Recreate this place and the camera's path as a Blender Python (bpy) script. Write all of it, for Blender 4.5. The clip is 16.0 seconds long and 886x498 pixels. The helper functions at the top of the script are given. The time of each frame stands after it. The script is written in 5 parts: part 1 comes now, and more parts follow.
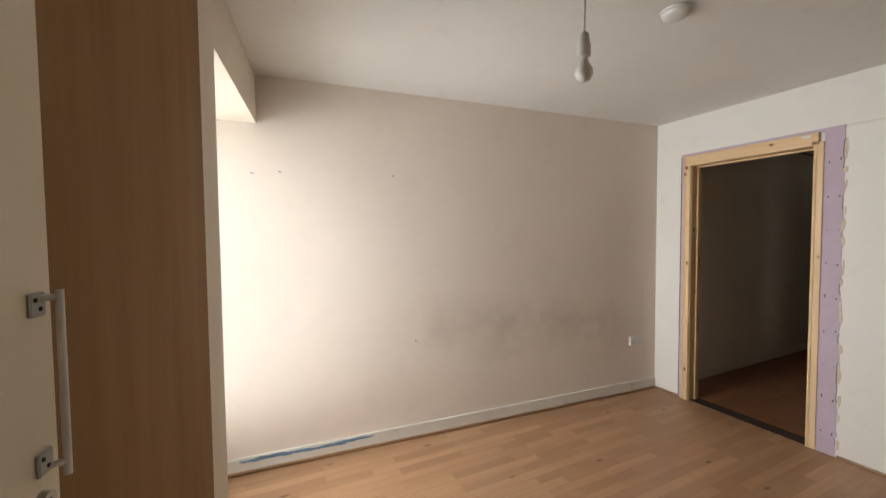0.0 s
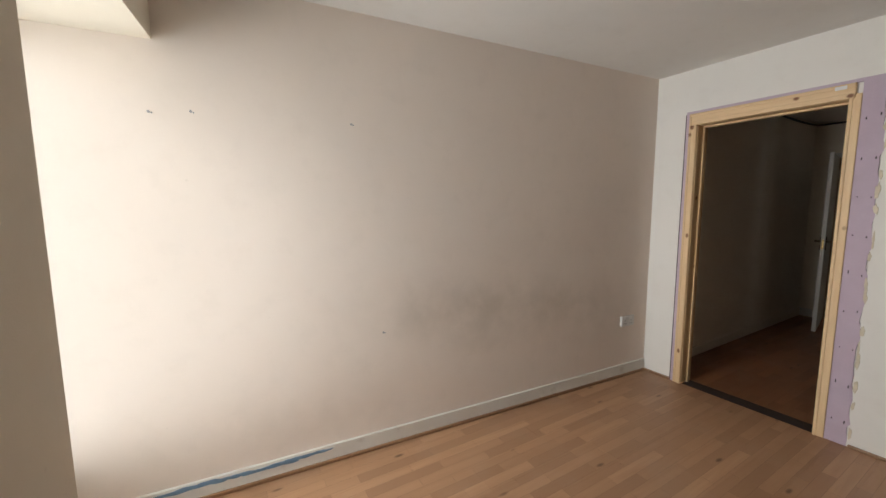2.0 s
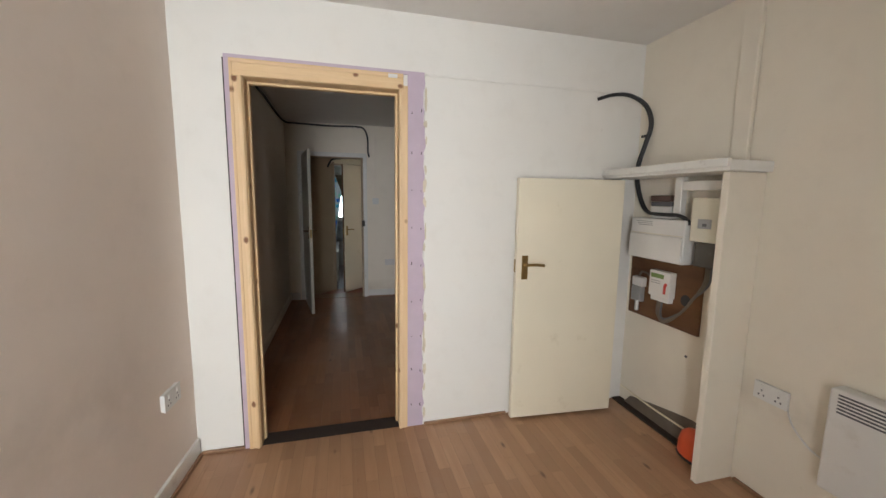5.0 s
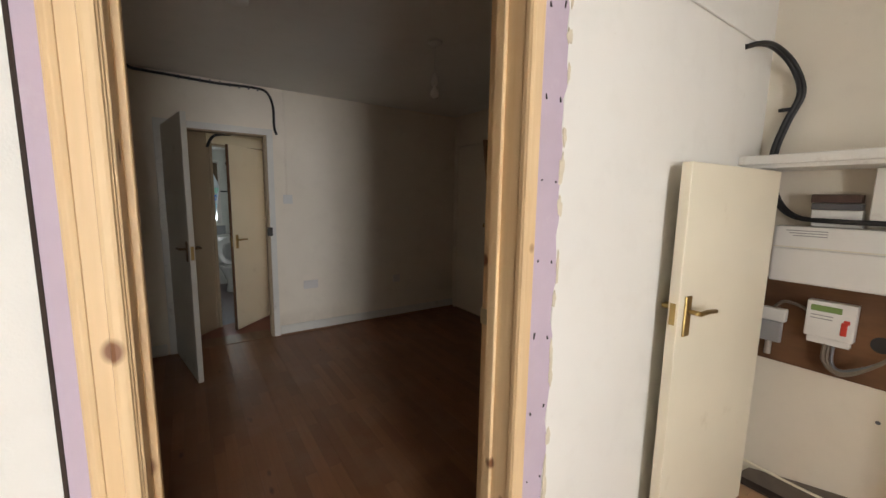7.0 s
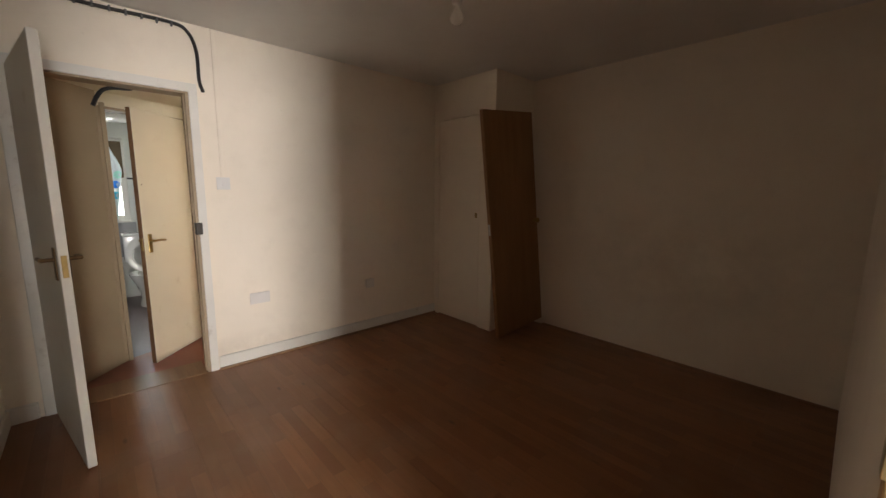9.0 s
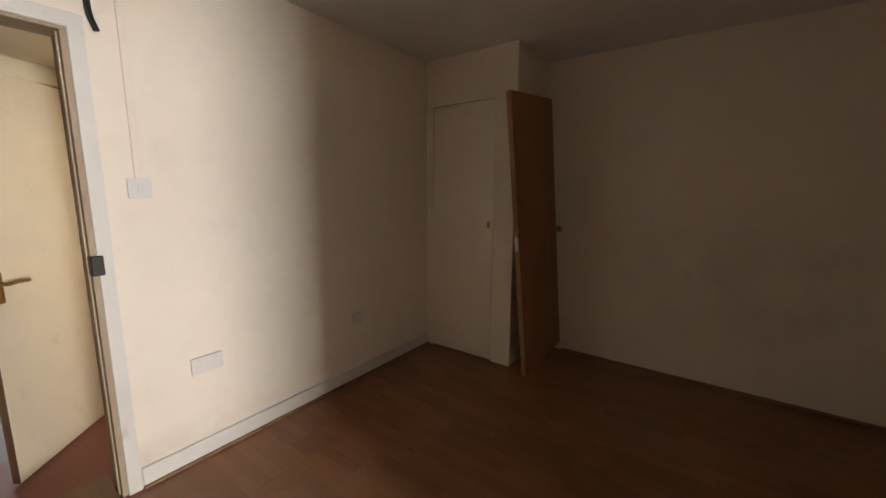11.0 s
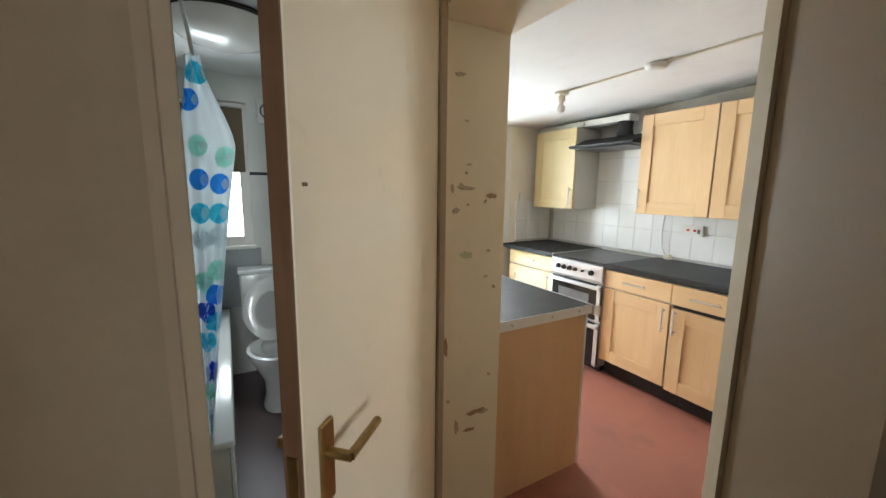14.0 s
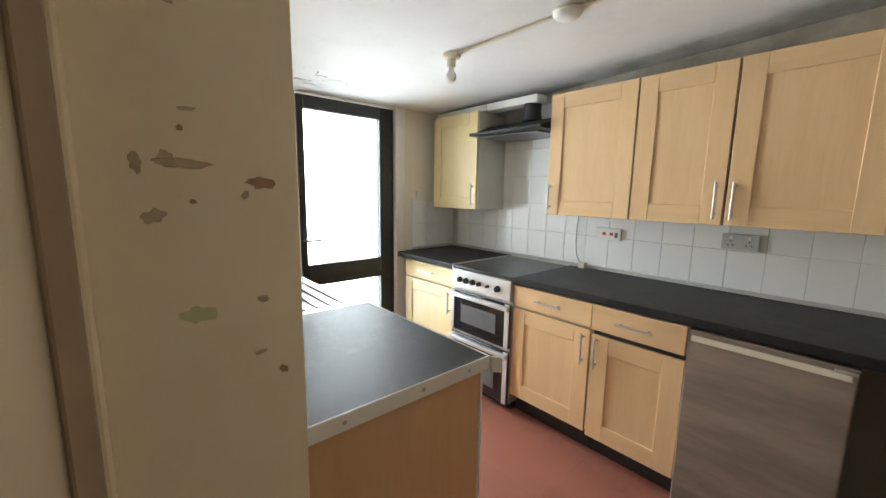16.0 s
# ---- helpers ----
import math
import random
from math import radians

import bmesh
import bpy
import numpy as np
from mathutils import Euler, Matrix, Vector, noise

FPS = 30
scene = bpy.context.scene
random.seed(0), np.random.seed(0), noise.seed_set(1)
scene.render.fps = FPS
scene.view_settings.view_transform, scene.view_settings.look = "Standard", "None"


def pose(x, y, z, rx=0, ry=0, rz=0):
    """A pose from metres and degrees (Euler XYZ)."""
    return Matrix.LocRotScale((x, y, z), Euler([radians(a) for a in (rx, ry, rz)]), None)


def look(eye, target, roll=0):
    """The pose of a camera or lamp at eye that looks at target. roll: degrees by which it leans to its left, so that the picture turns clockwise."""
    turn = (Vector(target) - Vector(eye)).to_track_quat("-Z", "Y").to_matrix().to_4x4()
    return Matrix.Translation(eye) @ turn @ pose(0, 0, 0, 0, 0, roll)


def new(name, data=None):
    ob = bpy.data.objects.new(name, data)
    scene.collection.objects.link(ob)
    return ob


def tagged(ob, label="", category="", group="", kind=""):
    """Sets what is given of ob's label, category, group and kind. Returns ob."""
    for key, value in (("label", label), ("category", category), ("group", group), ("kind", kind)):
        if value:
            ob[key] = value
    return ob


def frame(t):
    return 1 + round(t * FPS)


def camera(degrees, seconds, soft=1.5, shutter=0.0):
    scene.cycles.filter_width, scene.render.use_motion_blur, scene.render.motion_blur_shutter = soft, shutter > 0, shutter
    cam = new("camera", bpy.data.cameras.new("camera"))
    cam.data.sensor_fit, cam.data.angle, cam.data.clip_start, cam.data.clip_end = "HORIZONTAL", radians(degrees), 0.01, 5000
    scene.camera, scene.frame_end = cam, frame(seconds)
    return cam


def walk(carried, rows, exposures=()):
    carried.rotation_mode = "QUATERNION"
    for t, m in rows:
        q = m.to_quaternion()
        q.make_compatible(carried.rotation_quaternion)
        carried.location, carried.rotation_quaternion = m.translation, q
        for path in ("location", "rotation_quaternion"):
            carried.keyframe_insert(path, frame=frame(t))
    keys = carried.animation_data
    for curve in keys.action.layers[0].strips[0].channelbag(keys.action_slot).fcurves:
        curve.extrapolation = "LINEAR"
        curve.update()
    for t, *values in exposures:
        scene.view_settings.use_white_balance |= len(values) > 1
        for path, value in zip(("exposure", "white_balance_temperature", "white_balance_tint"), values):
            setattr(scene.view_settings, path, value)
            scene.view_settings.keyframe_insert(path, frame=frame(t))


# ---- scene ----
cam = camera(98.6, 16.0)
PATH = [
    (0, (-3.322, -2.351, 1.468), (-2.463, -0.547, 1.386), -0.5),
    (0.5, (-3.266, -2.301, 1.465), (-2.688, -0.391, 1.323), -0.4),
    (1, (-3.224, -2.179, 1.445), (-2.704, -0.258, 1.242), -0.3),
    (1.5, (-3.164, -2.061, 1.435), (-2.535, -0.174, 1.22), -0.1),
    (2, (-3.145, -1.863, 1.435), (-2.13, -0.155, 1.208), -0.3),
    (2.5, (-2.975, -1.795, 1.42), (-1.658, -0.307, 1.193), 0.2),
    (3, (-2.868, -1.669, 1.408), (-1.24, -0.529, 1.188), 0.8),
    (3.5, (-2.827, -1.43, 1.416), (-0.92, -0.863, 1.207), 0.9),
    (4, (-2.711, -1.232, 1.401), (-0.728, -1.09, 1.181), 0.9),
    (4.2, (-2.636, -1.146, 1.417), (-0.649, -1.153, 1.184), 0.8),
    (6.3, (-1.245, -0.411, 1.431), (0.492, -1.366, 1.166), 1.0),
    (6.5, (-1.073, -0.391, 1.436), (0.641, -1.385, 1.168), 1.0),
    (7, (-0.716, -0.4, 1.42), (0.926, -1.511, 1.153), 1.0),
    (7.5, (-0.422, -0.442, 1.413), (1.167, -1.628, 1.148), 0.9),
    (8, (-0.188, -0.43, 1.383), (1.373, -1.652, 1.117), 0.9),
    (8.5, (0.015, -0.447, 1.37), (1.539, -1.71, 1.081), 0.8),
    (9, (0.179, -0.54, 1.34), (1.636, -1.877, 1.04), 0.6),
    (9.2, (0.247, -0.596, 1.336), (1.658, -1.981, 1.036), 0.5),
    (11.3, (1.496, -0.665, 1.38), (2.649, -2.27, 1.074), 0.3),
    (11.5, (1.678, -0.643, 1.363), (2.863, -2.226, 1.066), 0.1),
    (12, (2.054, -0.625, 1.372), (3.404, -2.07, 1.075), 0.1),
    (12.5, (2.438, -0.651, 1.376), (3.956, -1.918, 1.076), 0.2),
    (13, (2.835, -0.665, 1.382), (4.501, -1.726, 1.066), 0.3),
    (13.5, (3.158, -0.671, 1.381), (4.875, -1.649, 1.069), 0.5),
    (14, (3.372, -0.735, 1.362), (5.091, -1.709, 1.051), 0.7),
    (14.5, (3.538, -0.852, 1.342), (5.249, -1.837, 1.028), 0.7),
    (15, (3.684, -1.016, 1.34), (5.35, -2.074, 1.02), 0.8),
    (15.5, (3.791, -1.204, 1.337), (5.355, -2.411, 1.022), 0.9),
    (16, (3.82, -1.401, 1.33), (5.308, -2.703, 1.029), 0.9),
]
EXPOSURES = [(0, -1.17, 6750, 12), (1, -1.2, 6700, 12), (2, -1.4, 6650, 12), (3, -1.25, 6600, 12), (3.5, -0.9, 6450, 12), (4, -0.8, 6350, 11), (6.5, -0.82, 6650, 11), (7, -0.55, 6750, 12), (7.5, -0.25, 6900, 13), (8, 0.06, 7100, 15), (8.5, 0.38, 7250, 16), (9, 0.68, 7300, 16), (11.4, 0.82, 7050, 15), (12.5, 0.8, 6550, 12), (13.5, 0.58, 6300, 9), (14.5, 0.22, 6500, 12), (15, 0.12, 6400, 12), (16, 0.0, 6400, 11)]
walk(cam, [(t, look(eye, target, roll)) for t, eye, target, roll in PATH], EXPOSURES)

# ---- world, sun, large lights ----
world = bpy.data.worlds.new("sky")
scene.world = world
world.use_nodes = True
wn = world.node_tree
sky = wn.nodes.new("ShaderNodeTexSky")
sky.sky_type = "NISHITA"
sky.sun_disc = False
sky.sun_elevation, sky.sun_rotation = radians(50), radians(0)
wn.links.new(sky.outputs[0], wn.nodes["Background"].inputs[0])
wn.nodes["Background"].inputs[1].default_value = 0.08

sun_data = bpy.data.lights.new("sun", "SUN")
sun_data.energy, sun_data.angle, sun_data.color = 0.8, radians(14), (1.0, 0.96, 0.9)
sun = new("sun", sun_data)
sun.matrix_world = look((0, 20, 24), (0, 0, 0))


def window_light(name, m, width, height, watts, colour, spread=180):
    lamp = bpy.data.lights.new(name, "AREA")
    lamp.shape, lamp.size, lamp.size_y, lamp.energy, lamp.color = "RECTANGLE", width, height, watts, colour
    lamp.spread = radians(spread)
    ob = new(name, lamp)
    ob.matrix_world = m
    return ob


SPLAY = pose(-3.333, 0.245, 0, 0, 0, -7.4)    # the window wall of the front room runs out of square
NORTH = pose(0, 0, 0, 0, 0, -4.2)             # and so does its long wall
window_light("daylight_front_window", SPLAY @ look((-0.64, -0.48, 1.22), (1, -0.48, 1.14)), 0.94, 1.84, 60, (0.94, 0.972, 1.0), 106)
window_light("daylight_kitchen_door", look((6.72, -2.76, 1.05), (3, -2.76, 1.05)), 0.80, 1.85, 46, (0.92, 0.97, 1.0), 126)
window_light("daylight_bathroom_window", look((6.82, -0.50, 1.20), (3, -0.50, 1.20)), 0.76, 0.54, 15, (0.88, 0.96, 1.0))


# ---- materials ----
def shader(name):
    m = bpy.data.materials.new(name)
    m.use_nodes = True
    return m, m.node_tree, m.node_tree.nodes["Principled BSDF"]


def node(tree, kind, **values):
    n = tree.nodes.new(kind)
    for key, value in values.items():
        n.inputs[key.replace("_", " ")].default_value = value
    return n


def coords(tree, scale=(1, 1, 1)):
    tc = tree.nodes.new("ShaderNodeTexCoord")
    mp = tree.nodes.new("ShaderNodeMapping")
    mp.inputs["Scale"].default_value = scale
    tree.links.new(tc.outputs["Object"], mp.inputs["Vector"])
    return mp.outputs["Vector"]


def ramp(tree, fac, low, high):
    r = tree.nodes.new("ShaderNodeMapRange")
    r.inputs["From Min"].default_value, r.inputs["From Max"].default_value = low, high
    tree.links.new(fac, r.inputs["Value"])
    return r.outputs["Result"]


def blend(tree, fac, a, b, mode="MIX"):
    x = tree.nodes.new("ShaderNodeMix")
    x.data_type, x.blend_type = "RGBA", mode
    for socket, value in ((x.inputs[0], fac), (x.inputs[6], a), (x.inputs[7], b)):
        if hasattr(value, "is_linked"):
            tree.links.new(value, socket)
        elif isinstance(value, tuple):
            socket.default_value = (*value, 1)
        else:
            socket.default_value = value
    return x.outputs[2]


def noise_of(tree, vector, scale, detail=3.0, rough=0.55):
    n = node(tree, "ShaderNodeTexNoise", Scale=scale, Detail=detail, Roughness=rough)
    tree.links.new(vector, n.inputs["Vector"])
    return n.outputs["Fac"]


def bumped(tree, bsdf, height, strength, distance=0.002):
    b = node(tree, "ShaderNodeBump", Strength=strength, Distance=distance)
    tree.links.new(height, b.inputs["Height"])
    tree.links.new(b.outputs["Normal"], bsdf.inputs["Normal"])


def times(tree, a, b):
    x = tree.nodes.new("ShaderNodeMath")
    x.operation = "MULTIPLY"
    for s, v in zip(x.inputs, (a, b)):
        if hasattr(v, "is_linked"):
            tree.links.new(v, s)
        else:
            s.default_value = v
    return x.outputs[0]


def plain(name, colour, rough=0.5, metal=0.0, vary=0.12, scale=6.0, bump=0.15, grain=120.0, dirt=None, stretch=(1, 1, 1), coat=0.0, spread=0.0):
    """A surface with a slow and a fine variation, and dirt of a colour of its own where asked."""
    m, t, b = shader(name)
    v = coords(t, stretch)
    slow, fine = noise_of(t, v, scale), noise_of(t, v, grain, 2.0)
    dark = tuple(c * (1 - vary) for c in colour)
    col = blend(t, ramp(t, slow, 0.3, 0.7), dark, colour)
    col = blend(t, times(t, fine, vary), col, tuple(c * 0.7 for c in colour))
    if dirt:
        spot = ramp(t, noise_of(t, v, dirt[2], 5.0, 0.65), dirt[3], dirt[3] + 0.16)
        col = blend(t, times(t, spot, dirt[1]), col, dirt[0])
    if spread:
        info = t.nodes.new("ShaderNodeObjectInfo")
        col = blend(t, times(t, info.outputs["Random"], spread), col, tuple(c * 0.55 for c in colour))
    t.links.new(col, b.inputs["Base Color"])
    rr = t.nodes.new("ShaderNodeMapRange")
    rr.inputs["To Min"].default_value, rr.inputs["To Max"].default_value = rough * 0.85, min(1, rough * 1.15)
    t.links.new(slow, rr.inputs["Value"])
    t.links.new(rr.outputs["Result"], b.inputs["Roughness"])
    b.inputs["Metallic"].default_value = metal
    if coat:
        b.inputs["Coat Weight"].default_value, b.inputs["Coat Roughness"].default_value = coat, 0.15
    if bump:
        bumped(t, b, fine, bump)
    return m


def wall_paint(name, colour, stains=(), bump=0.35, soil=(0.42, 0.36, 0.28)):
    """Rolled emulsion with slight unevenness; stains are (centre, size, strength), broken up by noise."""
    m, t, b = shader(name)
    v = coords(t)
    slow, mid, fine = noise_of(t, v, 0.9, 4.0), noise_of(t, v, 7.0, 5.0, 0.6), noise_of(t, v, 190.0, 3.0)
    col = blend(t, ramp(t, slow, 0.3, 0.75), tuple(c * 0.93 for c in colour), colour)
    col = blend(t, times(t, ramp(t, mid, 0.52, 0.8), 0.10), col, soil)
    spots = ramp(t, noise_of(t, v, 26.0, 2.0), 0.735, 0.80)
    col = blend(t, times(t, spots, 0.16), col, soil)
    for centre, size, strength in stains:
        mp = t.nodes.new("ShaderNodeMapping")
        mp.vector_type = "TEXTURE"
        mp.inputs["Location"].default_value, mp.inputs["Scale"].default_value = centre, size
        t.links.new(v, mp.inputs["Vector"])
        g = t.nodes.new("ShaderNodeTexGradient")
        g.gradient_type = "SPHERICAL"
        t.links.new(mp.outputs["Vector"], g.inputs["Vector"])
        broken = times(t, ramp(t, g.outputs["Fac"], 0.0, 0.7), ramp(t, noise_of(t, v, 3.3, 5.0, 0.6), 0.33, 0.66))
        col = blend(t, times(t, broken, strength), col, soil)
    t.links.new(col, b.inputs["Base Color"])
    b.inputs["Roughness"].default_value = 0.72
    bumped(t, b, fine, bump, 0.0015)
    return m


def timber(name, light, dark, along=0, rough=0.45, fineness=1.0, knots=0.0, coat=0.0, spread=0.0):
    """Wood with its grain along one axis (0, 1, 2)."""
    m, t, b = shader(name)
    scale = [14.0 * fineness] * 3
    scale[along] = 1.1
    v = coords(t, tuple(scale))
    rings, fine = noise_of(t, v, 1.0, 4.0, 0.6), noise_of(t, v, 9.0, 2.0)
    col = blend(t, ramp(t, rings, 0.3, 0.7), dark, light)
    col = blend(t, times(t, fine, 0.25), col, tuple(c * 0.6 for c in dark))
    if knots:
        ks = [9.0] * 3
        ks[along] = 6.5
        vo = node(t, "ShaderNodeTexVoronoi", Scale=1.0)
        t.links.new(coords(t, tuple(ks)), vo.inputs["Vector"])
        col = blend(t, ramp(t, vo.outputs["Distance"], knots, knots * 0.55), col, (0.20, 0.08, 0.03))
    if spread:
        info = t.nodes.new("ShaderNodeObjectInfo")
        col = blend(t, times(t, info.outputs["Random"], spread), col, tuple(c * 0.7 for c in dark))
    t.links.new(col, b.inputs["Base Color"])
    b.inputs["Roughness"].default_value = rough
    if coat:
        b.inputs["Coat Weight"].default_value, b.inputs["Coat Roughness"].default_value = coat, 0.2
    bumped(t, b, rings, 0.12, 0.001)
    return m


def laminate(name, pale, deep, grain_colour, fleck):
    """Three-strip laminate: printed blocks on every board."""
    m, t, b = shader(name)
    v = coords(t)
    br = node(t, "ShaderNodeTexBrick", Scale=1.0, Color1=(*pale, 1), Color2=(*deep, 1), Mortar=(0.17, 0.085, 0.045, 1),
              Mortar_Size=0.0007, Brick_Width=0.43, Row_Height=0.0633, Bias=-0.1)
    br.offset, br.offset_frequency = 0.37, 2
    t.links.new(v, br.inputs["Vector"])
    g = coords(t, (1.3, 17.0, 1.0))
    grain, fine = noise_of(t, g, 2.0, 4.0, 0.6), noise_of(t, g, 9.0, 3.0)
    col = blend(t, times(t, ramp(t, grain, 0.35, 0.72), 0.5), br.outputs["Color"], grain_colour)
    col = blend(t, times(t, fine, 0.22), col, fleck)
    vo = node(t, "ShaderNodeTexVoronoi", Scale=1.0)
    t.links.new(coords(t, (2.6, 7.0, 1.0)), vo.inputs["Vector"])
    col = blend(t, times(t, ramp(t, vo.outputs["Distance"], 0.10, 0.03), 0.8), col, (0.07, 0.03, 0.015))
    info = t.nodes.new("ShaderNodeObjectInfo")
    col = blend(t, times(t, info.outputs["Random"], 0.22), col, (0.22, 0.11, 0.055))
    dust = ramp(t, noise_of(t, v, 2.2, 5.0, 0.6), 0.5, 0.8)
    col = blend(t, times(t, dust, 0.18), col, (0.42, 0.36, 0.30))
    t.links.new(col, b.inputs["Base Color"])
    rr = t.nodes.new("ShaderNodeMapRange")
    rr.inputs["To Min"].default_value, rr.inputs["To Max"].default_value = 0.34, 0.50
    t.links.new(noise_of(t, v, 3.0, 4.0), rr.inputs["Value"])
    t.links.new(rr.outputs["Result"], b.inputs["Roughness"])
    bumped(t, b, fine, 0.06, 0.001)
    return m


def glass(name, tint=(0.9, 0.97, 0.95), rough=0.0):
    m, t, b = shader(name)
    b.inputs["Base Color"].default_value = (*tint, 1)
    b.inputs["Roughness"].default_value, b.inputs["Transmission Weight"].default_value, b.inputs["IOR"].default_value = rough, 1.0, 1.45
    return m


STAINS_A = (((-1.60, 0, 0.72), (0.85, 0.3, 0.30), 0.25), ((-2.0, 0, 0.82), (0.65, 0.3, 0.26), 0.22), ((-0.72, 0, 0.60), (0.65, 0.3, 0.32), 0.21),
            ((-1.15, 0, 0.66), (0.9, 0.3, 0.30), 0.15), ((-1.0, 0, 1.05), (1.0, 0.3, 0.6), 0.07), ((-2.9, 0, 0.30), (0.7, 0.3, 0.2), 0.2))
M_WALL_A = wall_paint("cream_emulsion_stained", (0.83, 0.735, 0.655), STAINS_A, soil=(0.40, 0.34, 0.27))
M_WALL = wall_paint("cream_emulsion", (0.80, 0.735, 0.62), (((-1.0, -2.74, 0.5), (0.3, 0.3, 0.14), 0.5),))
# Same paint as the cream walls, made whiter for the light on it.
M_WALL_B = wall_paint("lit_cream_emulsion", (0.81, 0.785, 0.73))
M_WALL_2 = wall_paint("back_room_emulsion", (0.90, 0.82, 0.705), (((3.3, -1.4, 0.1), (0.3, 0.6, 0.16), 0.5), ((1.0, -3.85, 0.8), (1.2, 0.3, 0.6), 0.3)))
M_PAINTED = plain("overpainted_plastic", (0.78, 0.74, 0.70), 0.6, vary=0.08)
M_WALL_L = wall_paint("lobby_cream_gloss", (0.83, 0.745, 0.57), bump=0.15, soil=(0.36, 0.27, 0.16))
# Kitchen wall and ceiling have darker broken bands above the cupboards.
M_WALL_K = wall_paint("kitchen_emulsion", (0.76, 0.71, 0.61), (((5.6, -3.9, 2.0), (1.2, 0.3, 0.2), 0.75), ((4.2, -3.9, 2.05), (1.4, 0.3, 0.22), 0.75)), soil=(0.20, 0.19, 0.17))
# Darkened copy of the lobby cream: the lobby's shade is in this colour.
M_LOBBY_SHADED = wall_paint("shaded_lobby_cream", (0.39, 0.30, 0.205), bump=0.15, soil=(0.25, 0.17, 0.10))
M_WALL_BATH = plain("grey_bathroom_tiling", (0.17, 0.18, 0.18), 0.35, vary=0.25, scale=3)
M_BATH_PALE = plain("pale_bathroom_tiling", (0.66, 0.68, 0.64), 0.3, vary=0.08, scale=3)
M_CEIL = wall_paint("ceiling_white", (0.80, 0.78, 0.74))
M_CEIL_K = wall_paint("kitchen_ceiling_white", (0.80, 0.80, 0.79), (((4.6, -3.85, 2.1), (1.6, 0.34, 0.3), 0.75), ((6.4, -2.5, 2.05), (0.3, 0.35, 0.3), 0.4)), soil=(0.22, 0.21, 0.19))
M_WHITE = plain("white_gloss_paint", (0.76, 0.74, 0.69), 0.35, vary=0.06, dirt=((0.35, 0.30, 0.24), 0.5, 9.0, 0.60))
M_CREAM = plain("cream_gloss_paint", (0.84, 0.765, 0.60), 0.33, vary=0.06, scale=2, bump=0.05, dirt=((0.48, 0.38, 0.22), 0.4, 5.0, 0.62))
M_DOORWHITE = plain("white_door_paint", (0.70, 0.67, 0.60), 0.38, vary=0.07, scale=2, bump=0.05, dirt=((0.40, 0.33, 0.24), 0.5, 5.0, 0.6))
M_LAM = laminate("laminate_boards", (0.50, 0.295, 0.165), (0.31, 0.165, 0.088), (0.33, 0.17, 0.085), (0.54, 0.335, 0.20))
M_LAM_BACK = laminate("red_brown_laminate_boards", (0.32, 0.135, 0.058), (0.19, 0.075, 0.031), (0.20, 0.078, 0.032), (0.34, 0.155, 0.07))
M_SUB = plain("dark_subfloor", (0.045, 0.028, 0.02), 0.9, vary=0.4, scale=14)
M_BEAD = timber("beading_wood", (0.34, 0.19, 0.10), (0.22, 0.115, 0.06), 0)
M_PINE = timber("bare_pine_upright", (0.77, 0.57, 0.335), (0.66, 0.44, 0.23), 2, 0.55, knots=0.15)
M_PINE_H = timber("bare_pine_level", (0.77, 0.57, 0.335), (0.66, 0.44, 0.23), 1, 0.55, knots=0.13)
M_PURPLE = plain("pink_plasterboard", (0.53, 0.43, 0.51), 0.85, vary=0.10, scale=8, dirt=((0.60, 0.52, 0.56), 0.6, 10.0, 0.6))
M_PLASTER = plain("rough_filler", (0.70, 0.62, 0.47), 0.9, vary=0.15, scale=30, bump=0.6, grain=60)
M_LOOSE = timber("warm_brown_veneer", (0.37, 0.195, 0.082), (0.28, 0.138, 0.054), 2, 0.6, 0.7)
M_BROWNDOOR = timber("brown_veneer", (0.37, 0.215, 0.095), (0.285, 0.155, 0.064), 2, 0.75, 0.7)
M_BROWNDOOR.node_tree.nodes["Principled BSDF"].inputs["Specular IOR Level"].default_value = 0.15
M_BROWNEDGE = timber("bare_door_edge", (0.22, 0.12, 0.06), (0.13, 0.065, 0.03), 2, 0.6)
M_BRASS = plain("worn_brass", (0.46, 0.32, 0.13), 0.32, 0.95, vary=0.3, scale=30, bump=0.05)
M_BRASSPALE = plain("pale_brass", (0.62, 0.53, 0.34), 0.38, 0.6, vary=0.15, scale=30, bump=0.05)
M_SILVER = plain("silver_paint", (0.52, 0.52, 0.53), 0.36, 0.35, vary=0.05, bump=0)
M_STEEL = plain("brushed_steel", (0.62, 0.61, 0.59), 0.36, 0.9, vary=0.1, scale=30, bump=0.05)
M_DARKMETAL = plain("dark_metal", (0.05, 0.045, 0.04), 0.45, 0.7, vary=0.3)
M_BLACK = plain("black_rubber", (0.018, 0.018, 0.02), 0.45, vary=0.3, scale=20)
M_WPLAST = plain("white_plastic", (0.74, 0.73, 0.70), 0.35, vary=0.05, bump=0.0, dirt=((0.45, 0.40, 0.32), 0.3, 8.0, 0.6))
M_CPLAST = plain("yellowed_plastic", (0.70, 0.66, 0.54), 0.4, vary=0.06, bump=0.0)
M_GPLAST = plain("grey_plastic", (0.11, 0.11, 0.12), 0.35, vary=0.1, bump=0.0)
M_MGREY = plain("mid_grey_plastic", (0.36, 0.36, 0.36), 0.4, vary=0.1, bump=0.0)
M_SOCKGREY = plain("pale_grey_plastic", (0.47, 0.48, 0.46), 0.4, vary=0.1, bump=0.0)
M_RED = plain("red_plastic", (0.62, 0.05, 0.03), 0.4, vary=0.1, bump=0.0)
M_ORANGE = plain("orange_red_plastic", (0.70, 0.10, 0.03), 0.45, vary=0.15)
